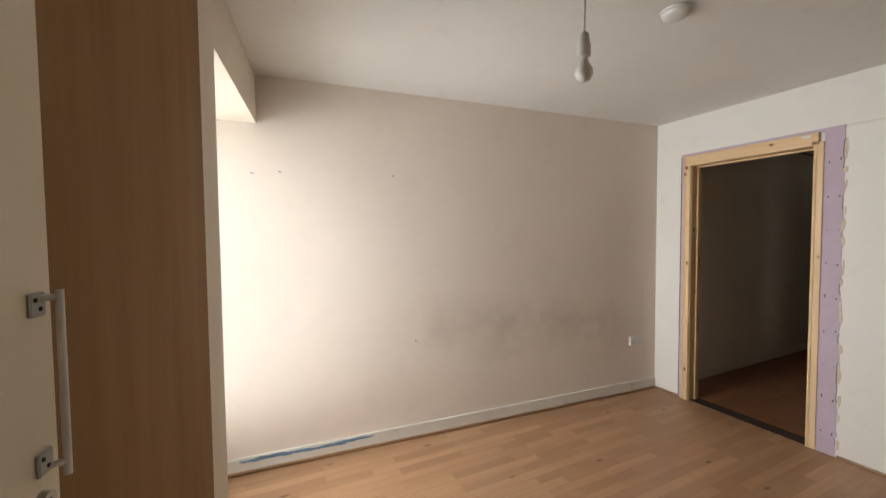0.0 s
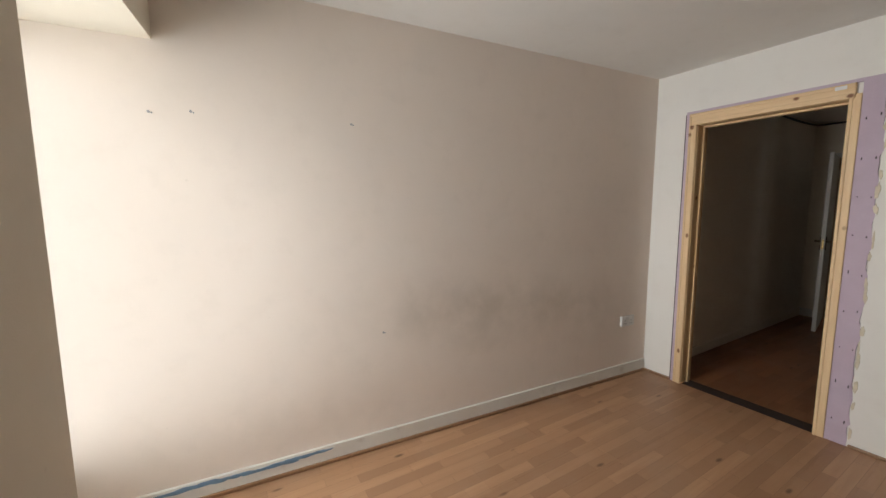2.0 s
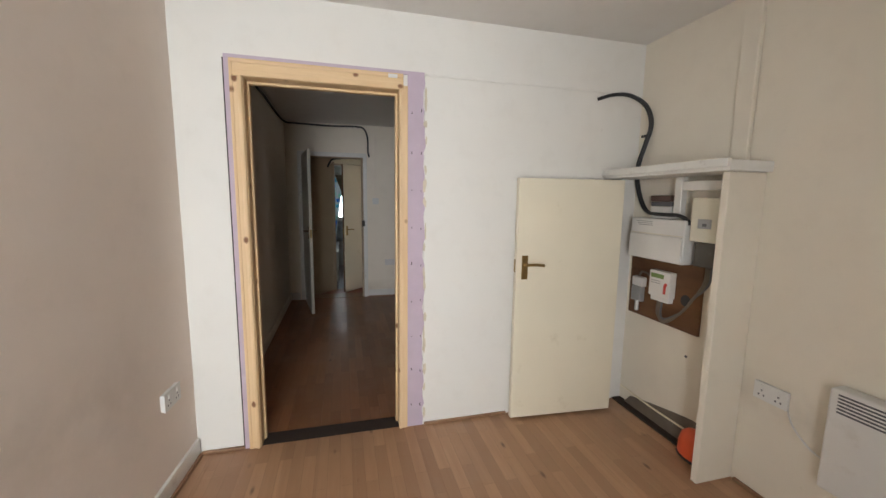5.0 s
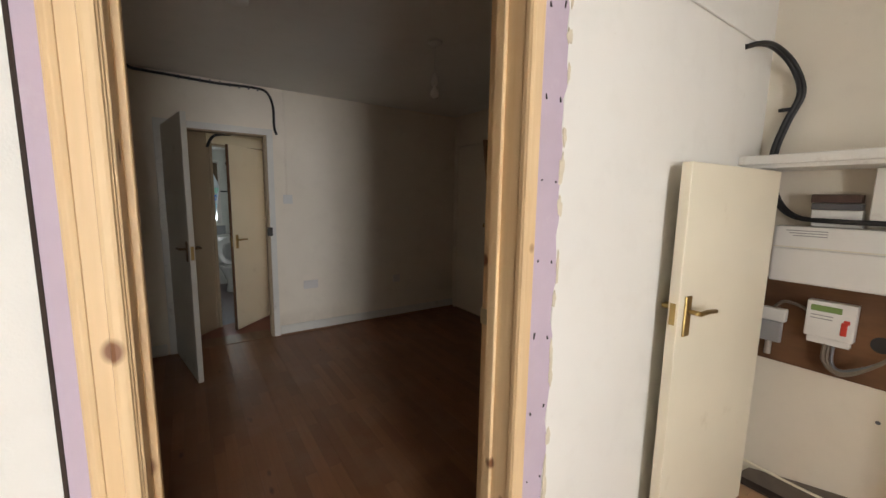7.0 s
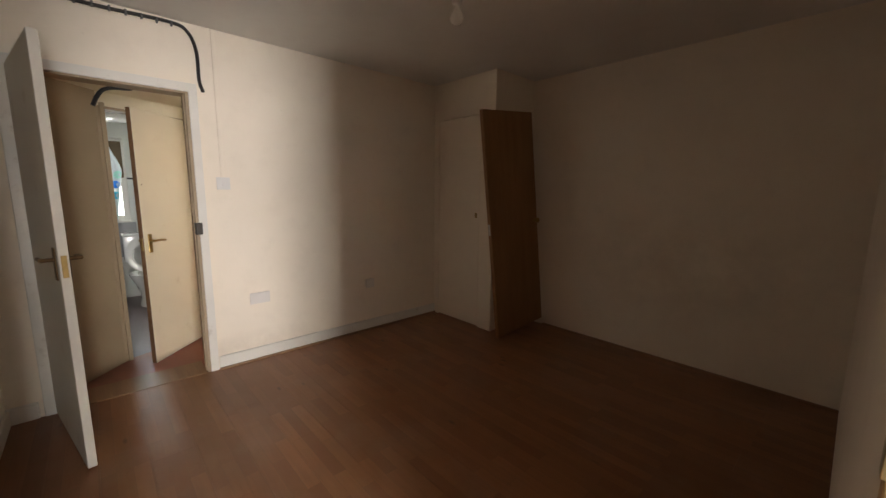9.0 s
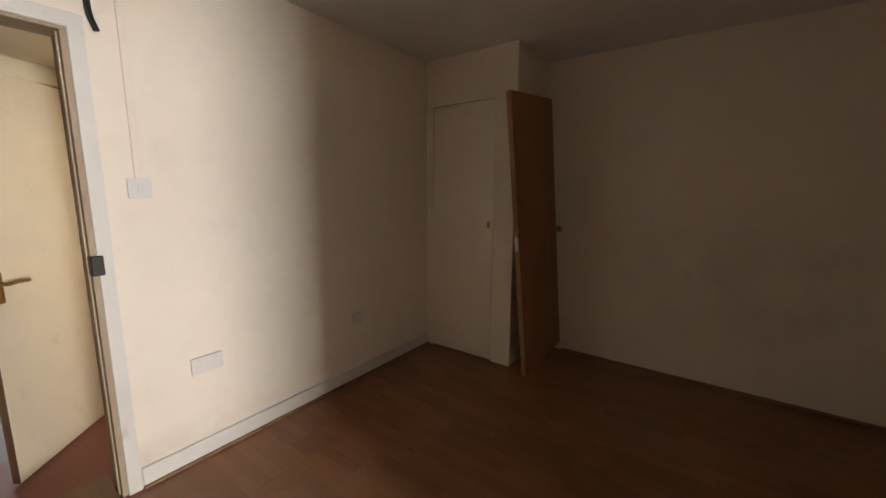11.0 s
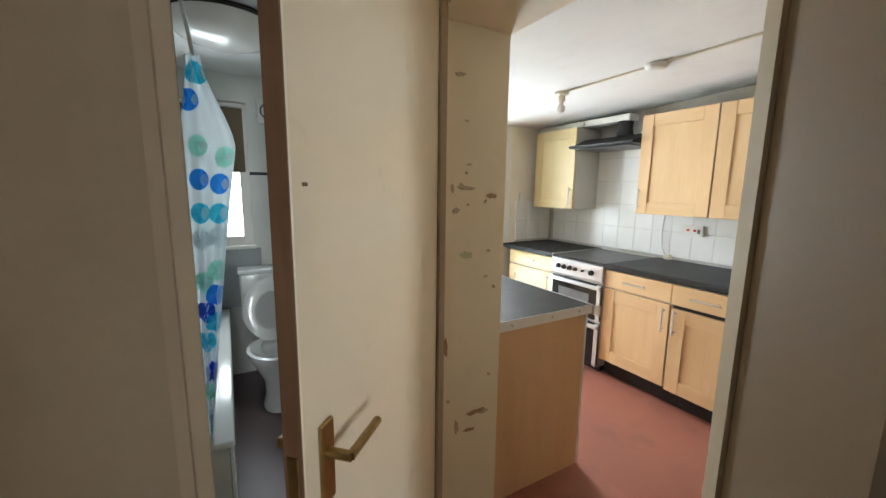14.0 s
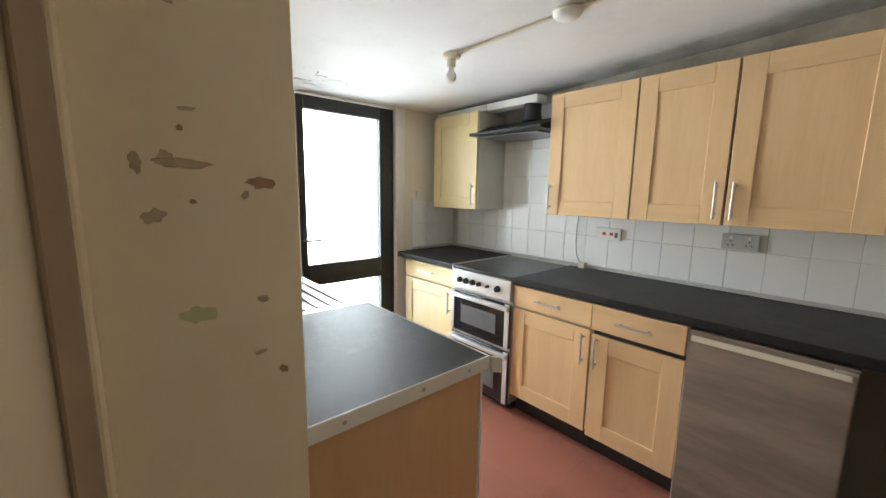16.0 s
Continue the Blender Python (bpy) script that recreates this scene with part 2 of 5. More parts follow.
M_LCD = plain("green_display", (0.20, 0.30, 0.10), 0.2, vary=0.05, bump=0)
M_METERBOARD = timber("old_meter_board", (0.20, 0.09, 0.034), (0.075, 0.033, 0.014), 0, 0.8, 0.4)
M_LINO = plain("grey_brown_lino", (0.17, 0.135, 0.105), 0.6, vary=0.25, scale=14)
M_TAIL = plain("dusty_brown_cable", (0.17, 0.135, 0.10), 0.5, vary=0.25)
M_SMOKED = plain("smoked_plastic", (0.085, 0.075, 0.065), 0.25, vary=0.15, bump=0)
M_PRINT = plain("grey_print", (0.30, 0.30, 0.30), 0.6, vary=0.05, bump=0)
M_BULB = plain("opal_glass", (0.82, 0.80, 0.76), 0.2, vary=0.02, bump=0)
M_MAPLE = timber("maple_foil", (0.74, 0.525, 0.30), (0.66, 0.445, 0.235), 2, 0.36, 0.8)
M_MAPLE_H = timber("maple_foil_level", (0.74, 0.525, 0.30), (0.66, 0.445, 0.235), 0, 0.36, 0.8)
M_LEMON = timber("yellowed_maple_foil", (0.78, 0.64, 0.35), (0.70, 0.56, 0.285), 2, 0.36, 0.8)
M_LEMON_H = timber("yellowed_maple_foil_level", (0.78, 0.64, 0.35), (0.70, 0.56, 0.285), 0, 0.36, 0.8)
M_ENDPANEL = timber("beech_end_panel", (0.70, 0.465, 0.26), (0.62, 0.39, 0.20), 2, 0.42, 0.5)
M_CARCASS = plain("carcass_white", (0.60, 0.585, 0.53), 0.4, vary=0.05)
M_WORKTOP = plain("black_laminate_top", (0.013, 0.014, 0.016), 0.50, vary=0.25, scale=40, bump=0.25, grain=300, dirt=((0.07, 0.07, 0.07), 0.5, 4.0, 0.56))
M_WORKTOP.node_tree.nodes["Principled BSDF"].inputs["Specular IOR Level"].default_value = 0.3
M_TILE = plain("white_glazed_tile", (0.80, 0.81, 0.80), 0.14, vary=0.03, scale=4, bump=0.02, grain=14, spread=0.06)
M_GROUT = plain("grey_grout", (0.56, 0.555, 0.53), 0.9, vary=0.2, scale=12)
M_REDFLOOR = plain("red_painted_floor", (0.34, 0.125, 0.084), 0.5, vary=0.14, scale=3, bump=0.2, dirt=((0.12, 0.06, 0.045), 0.5, 2.2, 0.54), spread=0.15)
M_BATHFLOOR = plain("mauve_vinyl", (0.20, 0.145, 0.15), 0.4, vary=0.12, scale=3)
M_FRIDGE = timber("grey_wood_vinyl", (0.36, 0.29, 0.24), (0.14, 0.108, 0.088), 0, 0.45, 0.4)
M_ENAMEL = plain("white_enamel", (0.78, 0.79, 0.78), 0.12, vary=0.03, bump=0)
M_OVENGLASS = plain("black_oven_glass", (0.012, 0.012, 0.014), 0.07, vary=0.1, bump=0)
M_OVENWINDOW = plain("grey_oven_window", (0.13, 0.135, 0.14), 0.2, vary=0.2, bump=0)
M_HOB = plain("dark_hob_glass", (0.014, 0.014, 0.016), 0.3, vary=0.2, bump=0, dirt=((0.12, 0.11, 0.10), 0.6, 9.0, 0.58))
M_HOTPLATE = plain("cast_hotplate", (0.15, 0.145, 0.14), 0.5, 0.3, vary=0.3, scale=20)
M_BLACKFRAME = plain("black_painted_frame", (0.02, 0.02, 0.022), 0.4, vary=0.4, scale=12, dirt=((0.16, 0.14, 0.12), 0.5, 14.0, 0.62))
M_BLIND = plain("brown_blind", (0.17, 0.125, 0.075), 0.8, vary=0.1)
M_GREYPANEL = plain("grey_tile_panel", (0.30, 0.32, 0.34), 0.35, vary=0.2, scale=4)
M_PAPER = plain("white_carton", (0.70, 0.70, 0.68), 0.6, vary=0.05)
M_CARTON = plain("dark_carton", (0.10, 0.055, 0.04), 0.6, vary=0.3, scale=30)
M_SMEAR = plain("blue_paint_smear", (0.20, 0.34, 0.50), 0.5, vary=0.3, scale=20)
M_WOODRAW = plain("chipped_bare_wood", (0.42, 0.275, 0.15), 0.85, vary=0.3, scale=40)
M_FAINT = plain("scuffed_paint", (0.58, 0.475, 0.33), 0.85, vary=0.3, scale=40)
M_BRONZE = plain("dark_bronze", (0.16, 0.10, 0.05), 0.38, 0.8, vary=0.3, scale=30)
M_GREENFILL = plain("green_filler", (0.58, 0.60, 0.36), 0.8, vary=0.2, scale=20)
M_DAMP = plain("flaking_plaster", (0.46, 0.33, 0.20), 0.9, vary=0.3, scale=14, bump=0.5, grain=40)
M_GLASS = glass("window_glass")
M_GROUND = plain("concrete_yard", (0.30, 0.29, 0.27), 0.9, vary=0.2, scale=2)
DOT_COLOURS = (("blue", (0.03, 0.30, 0.95)), ("teal", (0.05, 0.55, 0.75)), ("sea_green", (0.38, 0.76, 0.66)), ("navy", (0.03, 0.12, 0.65)), ("pale_grey", (0.58, 0.66, 0.70)))


def curtain_cloth(name, colour, through_colour):
    m, t, b = shader(name)
    b.inputs["Base Color"].default_value, b.inputs["Roughness"].default_value = (*colour, 1), 0.35
    tr = node(t, "ShaderNodeBsdfTranslucent", Color=(*through_colour, 1))
    mix = t.nodes.new("ShaderNodeMixShader")
    mix.inputs[0].default_value = 0.55
    t.links.new(b.outputs[0], mix.inputs[1])
    t.links.new(tr.outputs[0], mix.inputs[2])
    t.links.new(mix.outputs[0], t.nodes["Material Output"].inputs["Surface"])
    return m


M_CURTAIN = curtain_cloth("curtain_plastic", (0.62, 0.72, 0.77), (0.75, 0.82, 0.85))
M_DOTS = [curtain_cloth("dot_" + n, c, tuple(min(1.0, 1.25 * k) for k in c)) for n, c in DOT_COLOURS]


# ---- mesh helpers ----
def block(x0, x1, y0, y1, z0, z1, bevel=0.0, seg=1):
    bm = bmesh.new()
    bmesh.ops.create_cube(bm, size=1)
    for v in bm.verts:
        v.co = Vector((x0 if v.co.x < 0 else x1, y0 if v.co.y < 0 else y1, z0 if v.co.z < 0 else z1))
    if bevel:
        bmesh.ops.bevel(bm, geom=bm.edges[:], offset=bevel, segments=seg, affect="EDGES", profile=0.6)
    return bm


def join(*parts):
    out = bmesh.new()
    for b in parts:
        me = bpy.data.meshes.new("tmp")
        b.to_mesh(me)
        out.from_mesh(me)
        bpy.data.meshes.remove(me)
        b.free()
    return out


def rod(p0, p1, r0, r1=None, seg=16):
    p0, p1 = Vector(p0), Vector(p1)
    bm = bmesh.new()
    bmesh.ops.create_cone(bm, cap_ends=True, segments=seg, radius1=r0, radius2=r0 if r1 is None else r1, depth=(p1 - p0).length)
    turn = (p1 - p0).to_track_quat("Z", "Y").to_matrix().to_4x4()
    bm.transform(Matrix.Translation((p0 + p1) / 2) @ turn)
    return bm


def lathe(profile, centre=(0, 0, 0), seg=24, stretch=(1, 1)):
    """A turned shape from (radius, height) pairs round the vertical."""
    bm = bmesh.new()
    rings = [[bm.verts.new((centre[0] + r * stretch[0] * math.cos(a), centre[1] + r * stretch[1] * math.sin(a), centre[2] + z))
              for a in (2 * math.pi * k / seg for k in range(seg))] for r, z in profile]
    for a, b in zip(rings, rings[1:]):
        for k in range(seg):
            bm.faces.new((a[k], a[(k + 1) % seg], b[(k + 1) % seg], b[k]))
    bm.faces.new(rings[0][::-1])
    bm.faces.new(rings[-1])
    bmesh.ops.recalc_face_normals(bm, faces=bm.faces[:])
    return bm


def smooth_line(points, steps=6):
    pts = [Vector(p) for p in points]
    pts = [2 * pts[0] - pts[1]] + pts + [2 * pts[-1] - pts[-2]]
    out = []
    for a, b, c, d in zip(pts, pts[1:], pts[2:], pts[3:]):
        for k in range(steps):
            s = k / steps
            out.append(0.5 * ((2 * b) + (c - a) * s + (2 * a - 5 * b + 4 * c - d) * s * s + (3 * b - a - 3 * c + d) * s ** 3))
    return out + [pts[-2]]


def tube(points, r, seg=8, steps=6):
    line = smooth_line(points, steps)
    bm, rings, q, old = bmesh.new(), [], None, None
    for k, p in enumerate(line):
        way = (line[min(k + 1, len(line) - 1)] - line[max(k - 1, 0)]).normalized()
        q = way.to_track_quat("Z", "Y") if q is None else old.rotation_difference(way) @ q
        old = way
        rings.append([bm.verts.new(p + q @ Vector((r * math.cos(a), r * math.sin(a), 0))) for a in (2 * math.pi * i / seg for i in range(seg))])
    for a, b in zip(rings, rings[1:]):
        for k in range(seg):
            bm.faces.new((a[k], a[(k + 1) % seg], b[(k + 1) % seg], b[k]))
    bm.faces.new(rings[0][::-1])
    bm.faces.new(rings[-1])
    return bm


def prism(outline, z0, z1):
    """An upright solid over a plan outline of (x, y)."""
    bm = bmesh.new()
    low, high = ([bm.verts.new((x, y, z)) for x, y in outline] for z in (z0, z1))
    bm.faces.new(low[::-1])
    bm.faces.new(high)
    for k in range(len(low)):
        n = (k + 1) % len(low)
        bm.faces.new((low[k], low[n], high[n], high[k]))
    bmesh.ops.recalc_face_normals(bm, faces=bm.faces[:])
    return bm


def chip(rng, w, h, depth=0.003):
    """A ragged thin patch in the local x-z plane, facing -y."""
    n = 26
    ring = []
    for k in range(n):
        a = 2 * math.pi * k / n
        s = rng.uniform(0.80, 1.05) * (1 + 0.20 * math.sin(2 * a + w * 900) + 0.12 * math.sin(5 * a + h * 700))
        ring.append((w / 2 * s * math.cos(a), h / 2 * s * math.sin(a)))
    bm = bmesh.new()
    front, back = ([bm.verts.new((x * k, y, z * k)) for x, z in ring] for y, k in ((-depth, 0.86), (0, 1.0)))
    bm.faces.new(front)
    for k in range(n):
        bm.faces.new((front[k], back[k], back[(k + 1) % n], front[(k + 1) % n]))
    bmesh.ops.recalc_face_normals(bm, faces=bm.faces[:])
    return bm


def mesh_of(name, bm, material, smooth=False):
    me = bpy.data.meshes.new(name)
    bm.to_mesh(me)
    bm.free()
    me.materials.append(material)
    if smooth:
        me.shade_smooth()
        me.set_sharp_from_angle(angle=radians(40))
    return me


def struct(name, bm, material, label="", m=None):
    ob = new(name, mesh_of(name, bm, material))
    if m is not None:
        ob.matrix_basis = m
    return tagged(ob, label, kind="structure")


def thing(name, label, category, m, group=""):
    return tagged(new(name), label, category, group) if m is None else placed(tagged(new(name), label, category, group), m)


def placed(ob, m):
    ob.matrix_basis = m
    ob.empty_display_size = 0.1
    return ob


def single(name, bm, material, label, category, m=None, group="", smooth=False):
    ob = new(name, mesh_of(name, bm, material, smooth))
    if m is not None:
        ob.matrix_basis = m
    return tagged(ob, label, category, group)


def part(name, bm, material, parent, label="", smooth=False, local=False):
    """One mesh under a thing or a part; the bmesh is in world metres unless local."""
    if not local:
        root = parent
        while root.parent:
            root = root.parent
        bm.transform(root.matrix_basis.inverted())
    ob = new(name, mesh_of(name, bm, material, smooth))
    ob.parent = parent
    return tagged(ob, label)


def at(x, y, z, rz=0):
    return pose(x, y, z, 0, 0, rz)


# ---- large structure ----
ZF = -0.09                      # lobby, kitchen and bathroom lie a low step down
H1, H2, HL, HB = 2.436, 2.41, 2.06, 2.15
tagged(new("ground", mesh_of("ground", block(-3000, 3000, -3000, 3000, -0.6, -0.4), M_GROUND)), "plain concrete yard round the house", kind="structure")

floor_front = struct("floor", block(-4.4, 0.0, -2.86, 0.45, -0.2, -0.008), M_SUB, "worn three-strip wood laminate floor")
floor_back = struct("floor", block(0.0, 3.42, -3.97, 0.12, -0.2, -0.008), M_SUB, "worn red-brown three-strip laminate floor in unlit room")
floor_kitchen = struct("floor", block(3.42, 6.75, -4.05, -1.36, -0.4, ZF - 0.006), M_SUB, "red painted board floor with thin joints")
struct("floor", join(prism([(3.42, -1.36), (4.50, -1.36), (4.20, -0.62), (3.80, -0.2), (3.42, -0.2)], -0.4, ZF - 0.002)), M_REDFLOOR, "red painted lobby floor")
struct("floor", prism([(4.50, -1.36), (6.75, -1.36), (6.75, 0.2), (3.42, 0.2), (3.42, -0.2), (3.80, -0.2), (4.20, -0.62)], -0.4, ZF - 0.003), M_BATHFLOOR, "mauve vinyl bathroom floor")

struct("ceiling", block(-4.5, 0.11, -2.86, 0.5, H1, H1 + 0.1), M_CEIL, "white painted ceiling of front room")
struct("ceiling", block(0.11, 3.36, -3.97, 0.12, H2, H2 + 0.12), M_CEIL, "white painted ceiling of back room")
struct("ceiling", prism([(3.36, -1.60), (4.75, -1.60), (4.75, 0.2), (3.36, 0.2)], HL, HL + 0.08), M_WALL_L, "low cream lobby ceiling")
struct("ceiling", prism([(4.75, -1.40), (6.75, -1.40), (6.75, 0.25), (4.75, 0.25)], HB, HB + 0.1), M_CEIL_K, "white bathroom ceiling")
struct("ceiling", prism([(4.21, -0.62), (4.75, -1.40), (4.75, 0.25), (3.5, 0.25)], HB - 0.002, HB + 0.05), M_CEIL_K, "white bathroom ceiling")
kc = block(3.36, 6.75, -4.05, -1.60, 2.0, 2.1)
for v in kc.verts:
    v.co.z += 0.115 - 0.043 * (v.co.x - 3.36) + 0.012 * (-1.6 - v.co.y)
struct("ceiling", kc, M_CEIL_K, "white kitchen ceiling, darker above the cupboards")

# front room
struct("wall_north", block(-4.4, 0.0, 0.0, 0.12, -0.1, H1), M_WALL_A, "cream painted wall with grey scuff stains", NORTH)
struct("wall_south", block(-4.4, 0.0, -2.86, -2.74, -0.1, H1), M_WALL, "cream painted wall")
struct("wall_west", join(block(-0.62, 0, -3.4, -0.985, -0.1, H1), block(-0.62, 0, -0.985, 0.06, 2.145, H1), block(-0.62, -0.54, -0.985, 0.06, -0.1, 0.28)), M_WALL, "cream wall with a deep window recess", SPLAY)
# Added wall, never in view: closes off the sky behind the window lamp.
struct("wall_west", block(-1.9, -1.8, -3.4, 1.2, -0.4, 3.2), M_GROUND, "added unseen wall outside the window", SPLAY)
OY0, OY1, OTOP = -1.146, -0.297, 2.05
struct("wall_east", join(block(0, 0.11, OY1, 0.12, -0.1, H1), block(0, 0.11, -2.86, OY0, -0.1, H1), block(0, 0.11, OY0, OY1, OTOP, H1)), M_WALL_B, "off-white wall with a new door opening")
struct("wall_panel", block(-0.010, 0.0, -2.55, -1.262, 0.0, 2.12, 0.002), M_WALL_B, "off-white overboarded wall panel")
struct("trim", block(-0.020, -0.010, -2.56, -1.268, 2.108, 2.122, 0.003), M_WALL_B, "thin ledge along the top of the boarded panel")
# back room
struct("wall_north", block(0.11, 3.42, -0.07, 0.12, -0.1, H2), M_WALL_2, "plain off-white wall of unlit room")
struct("wall_south", block(0.0, 3.42, -3.97, -3.85, -0.1, H2), M_WALL_2, "plain off-white wall of unlit room")
struct("wall_west", join(block(0.11, 0.125, -3.85, OY0, 0, H2), block(0.11, 0.125, OY1, -0.07, 0, H2), block(0.11, 0.125, OY0, OY1, OTOP, H2)), M_WALL_2, "off-white wall of back room")
LY0, LY1, LTOP = -1.085, -0.265, 1.985
X2 = 3.297
struct("wall_east", join(block(X2, 3.42, LY1, 0.2, -0.4, H2), block(X2, 3.42, -4.05, LY0, -0.4, H2), block(X2, 3.42, LY0, LY1, LTOP, H2)), M_WALL_2, "off-white wall with a door opening to the lobby")
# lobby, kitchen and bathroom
# Cream walls under shade; the browner colour carries that shade.
struct("wall_west", join(block(3.42, 3.54, -4.05, -1.42, -0.4, 2.2), prism([(3.425, -1.088), (3.572, -1.235), (3.588, -1.262), (3.588, -1.42), (3.42, -1.42), (3.42, -1.10)], -0.4, 2.2), block(3.42, 3.54, LY1 + 0.02, 0.2, -0.4, 2.2), block(3.42, 3.54, -1.20, LY1 + 0.02, 2.005, 2.2)), M_LOBBY_SHADED, "cream lobby side of the thick wall, its colour darkened for shade")
struct("wall_lobby", prism([(3.54, -0.235), (3.74, -0.245), (4.165, -0.632), (4.215, -0.55), (3.80, -0.15), (3.54, -0.14)], -0.4, HB + 0.03), M_LOBBY_SHADED, "cream lobby wall with shade put into its colour")
struct("wall_kitchen", join(block(4.545, 6.75, -1.67, -1.36, -0.4, 2.2), block(3.42, 4.545, -1.67, -1.36, 1.915, 2.2)), M_WALL_L, "thick cream painted wall and beam with chipped paint")
struct("wall_south", block(3.42, 6.75, -4.05, -3.9, -0.4, 2.2), M_WALL_K, "cream kitchen wall, darker near the ceiling")
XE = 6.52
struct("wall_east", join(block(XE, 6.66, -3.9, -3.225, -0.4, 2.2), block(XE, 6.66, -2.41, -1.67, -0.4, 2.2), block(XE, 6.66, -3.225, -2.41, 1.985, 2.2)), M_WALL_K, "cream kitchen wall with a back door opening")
struct("wall_east", join(block(6.6, 6.75, -1.36, -0.90, -0.4, HB), block(6.6, 6.75, -0.90, -0.10, -0.4, 0.92), block(6.6, 6.75, -0.90, -0.10, 1.96, HB)), M_BATH_PALE, "pale tiled bathroom wall with a window")
struct("wall_north", block(3.42, 6.75, 0.02, 0.2, -0.4, HB), M_WALL_BATH, "dark grey tiled bathroom wall")
struct("wall_south", block(4.6, 6.6, -1.36, -1.345, ZF, HB), M_BATH_PALE, "pale tiled bathroom wall")
struct("wall_east", block(6.6, 6.75, -0.10, 0.15, -0.4, HB), M_WALL_BATH, "dark grey tiled bathroom wall beside the window")
# the bathroom door wall runs askew; local y along it from its left post
ASKEW = pose(4.192, -0.630, 0, 0, 0, math.degrees(math.atan2(-0.69, 0.288)) + 90)
struct("wall_bathroom", block(-0.02, 0.09, -0.80, 0.06, 1.955, 2.2), M_WALL_L, "cream painted head above the bathroom door", ASKEW)

# skirtings, beadings and other trim
struct("baseboard", block(-4.0, -0.012, -0.017, 0.0, 0.016, 0.102, 0.005, 2), M_WHITE, "white gloss skirting board, chipped and smeared", NORTH)
struct("trim", block(-4.0, -0.018, -0.030, 0.0, 0.0, 0.020, 0.006, 2), M_BEAD, "brown floor beading", NORTH)
struct("trim", join(block(-0.020, 0.0, -0.237, -0.018, 0.0, 0.018, 0.006, 2), block(-0.022, -0.006, -1.83, -1.27, 0.0, 0.018, 0.006, 2)), M_BEAD, "brown floor beading")
struct("trim", block(-2.74 - 1.0, -0.86, -2.74, -2.722, 0.0, 0.018, 0.006, 2), M_BEAD, "brown floor beading")
struct("baseboard", block(X2 - 0.016, X2, -3.27, -1.135, 0.012, 0.10, 0.004), M_WHITE, "scuffed white skirting board")
struct("trim", block(X2 - 0.03, X2, -3.27, -1.135, 0.0, 0.014, 0.005, 2), M_BEAD, "brown floor beading")
struct("baseboard", block(X2 - 0.018, X2, -0.20, -0.07, 0.0, 0.10, 0.004), M_WHITE, "white skirting board beside the lobby door")
struct("baseboard", block(0.125, X2, -0.086, -0.07, 0.0, 0.09, 0.004), M_WALL_2, "painted skirting board")
struct("trim", block(0.125, 2.25, -3.85, -3.828, 0.0, 0.018, 0.006, 2), M_BEAD, "brown floor beading")
struct("baseboard", join(block(4.525, 4.545, -1.685, -1.36, ZF, ZF + 0.085, 0.004), block(4.525, 4.60, -1.69, -1.67, ZF, ZF + 0.085, 0.004)), M_WALL_L, "cream painted skirting round the wall end")
struct("threshold", block(0.0, 0.118, OY0 + 0.03, OY1 - 0.03, -0.012, 0.002, 0.002), M_SUB, "dark dusty gap under the new doorway")
struct("threshold", block(X2 - 0.01, 3.54, LY0 + 0.03, LY1 - 0.03, ZF, 0.004, 0.003), M_BEAD, "wooden step down to the lobby")
sm = random.Random(4)
smear = bmesh.new()
for k in range(9):
    x = -3.42 + 0.085 * k
    piece = chip(sm, 0.15, 0.018 + 0.010 * sm.random(), 0.002)
    piece.transform(Matrix.Translation((x, -0.017, 0.078 + 0.004 * math.sin(k))))
    smear = join(smear, piece)
struct("paint_smear", smear, M_SMEAR, "blue paint smeared on the skirting", NORTH)

# new door lining between the two rooms
lining = struct("door_frame_1", join(block(-0.012, 0.13, OY0, -1.116, 0, 2.02, 0.002), block(-0.012, 0.13, -0.325, OY1, 0, 2.02, 0.002)), M_PINE, "bare knotty pine door lining")
part("head", block(-0.012, 0.13, OY0, OY1, 2.02, OTOP, 0.002), M_PINE_H, lining)
part("door_stop", block(0.060, 0.095, -1.116, -1.104, 0, 2.008, 0.002), M_PINE, lining)
part("door_stop", block(0.060, 0.095, -0.337, -0.325, 0, 2.008, 0.002), M_PINE, lining)
part("door_stop", block(0.060, 0.095, -1.116, -0.325, 2.008, 2.02, 0.002), M_PINE_H, lining)
for name, parts_ in (("architrave", (block(-0.022, 0, -0.322, -0.262, 0, 2.02, 0.004, 2), block(-0.030, 0, -0.320, -0.300, 0, 2.026, 0.006, 2), block(-0.027, 0, -0.280, -0.264, 0, 2.1, 0.007, 2))),
                     ("edge_strip", (block(-0.020, 0, -1.166, -1.114, 0, 2.045, 0.004, 2), block(-0.026, 0, -1.132, -1.116, 0, 2.03, 0.005, 2)))):
    part(name, join(*parts_), M_PINE, lining)
part("architrave", join(block(-0.0215, 0, -1.14, -0.262, 2.022, 2.108, 0.004, 2), block(-0.0295, 0, -1.14, -0.298, 2.022, 2.052, 0.006, 2), block(-0.0275, 0, -1.14, -0.266, 2.085, 2.107, 0.007, 2)), M_PINE_H, lining)
part("strike_plate", join(block(0.097, 0.132, -1.1165, -1.1135, 1.050, 1.098, 0.001), block(0.1305, 0.1335, -1.135, -1.1135, 1.050, 1.098, 0.001)), M_BRASSPALE, lining, "pale brass strike plate")
rg = random.Random(7)
edge = [(-1.166, 0.0), (-1.166, 2.108)]
edge += [(-0.238, 2.108), (-0.238, 2.127), (-1.262, 2.127)]
zz = 2.1
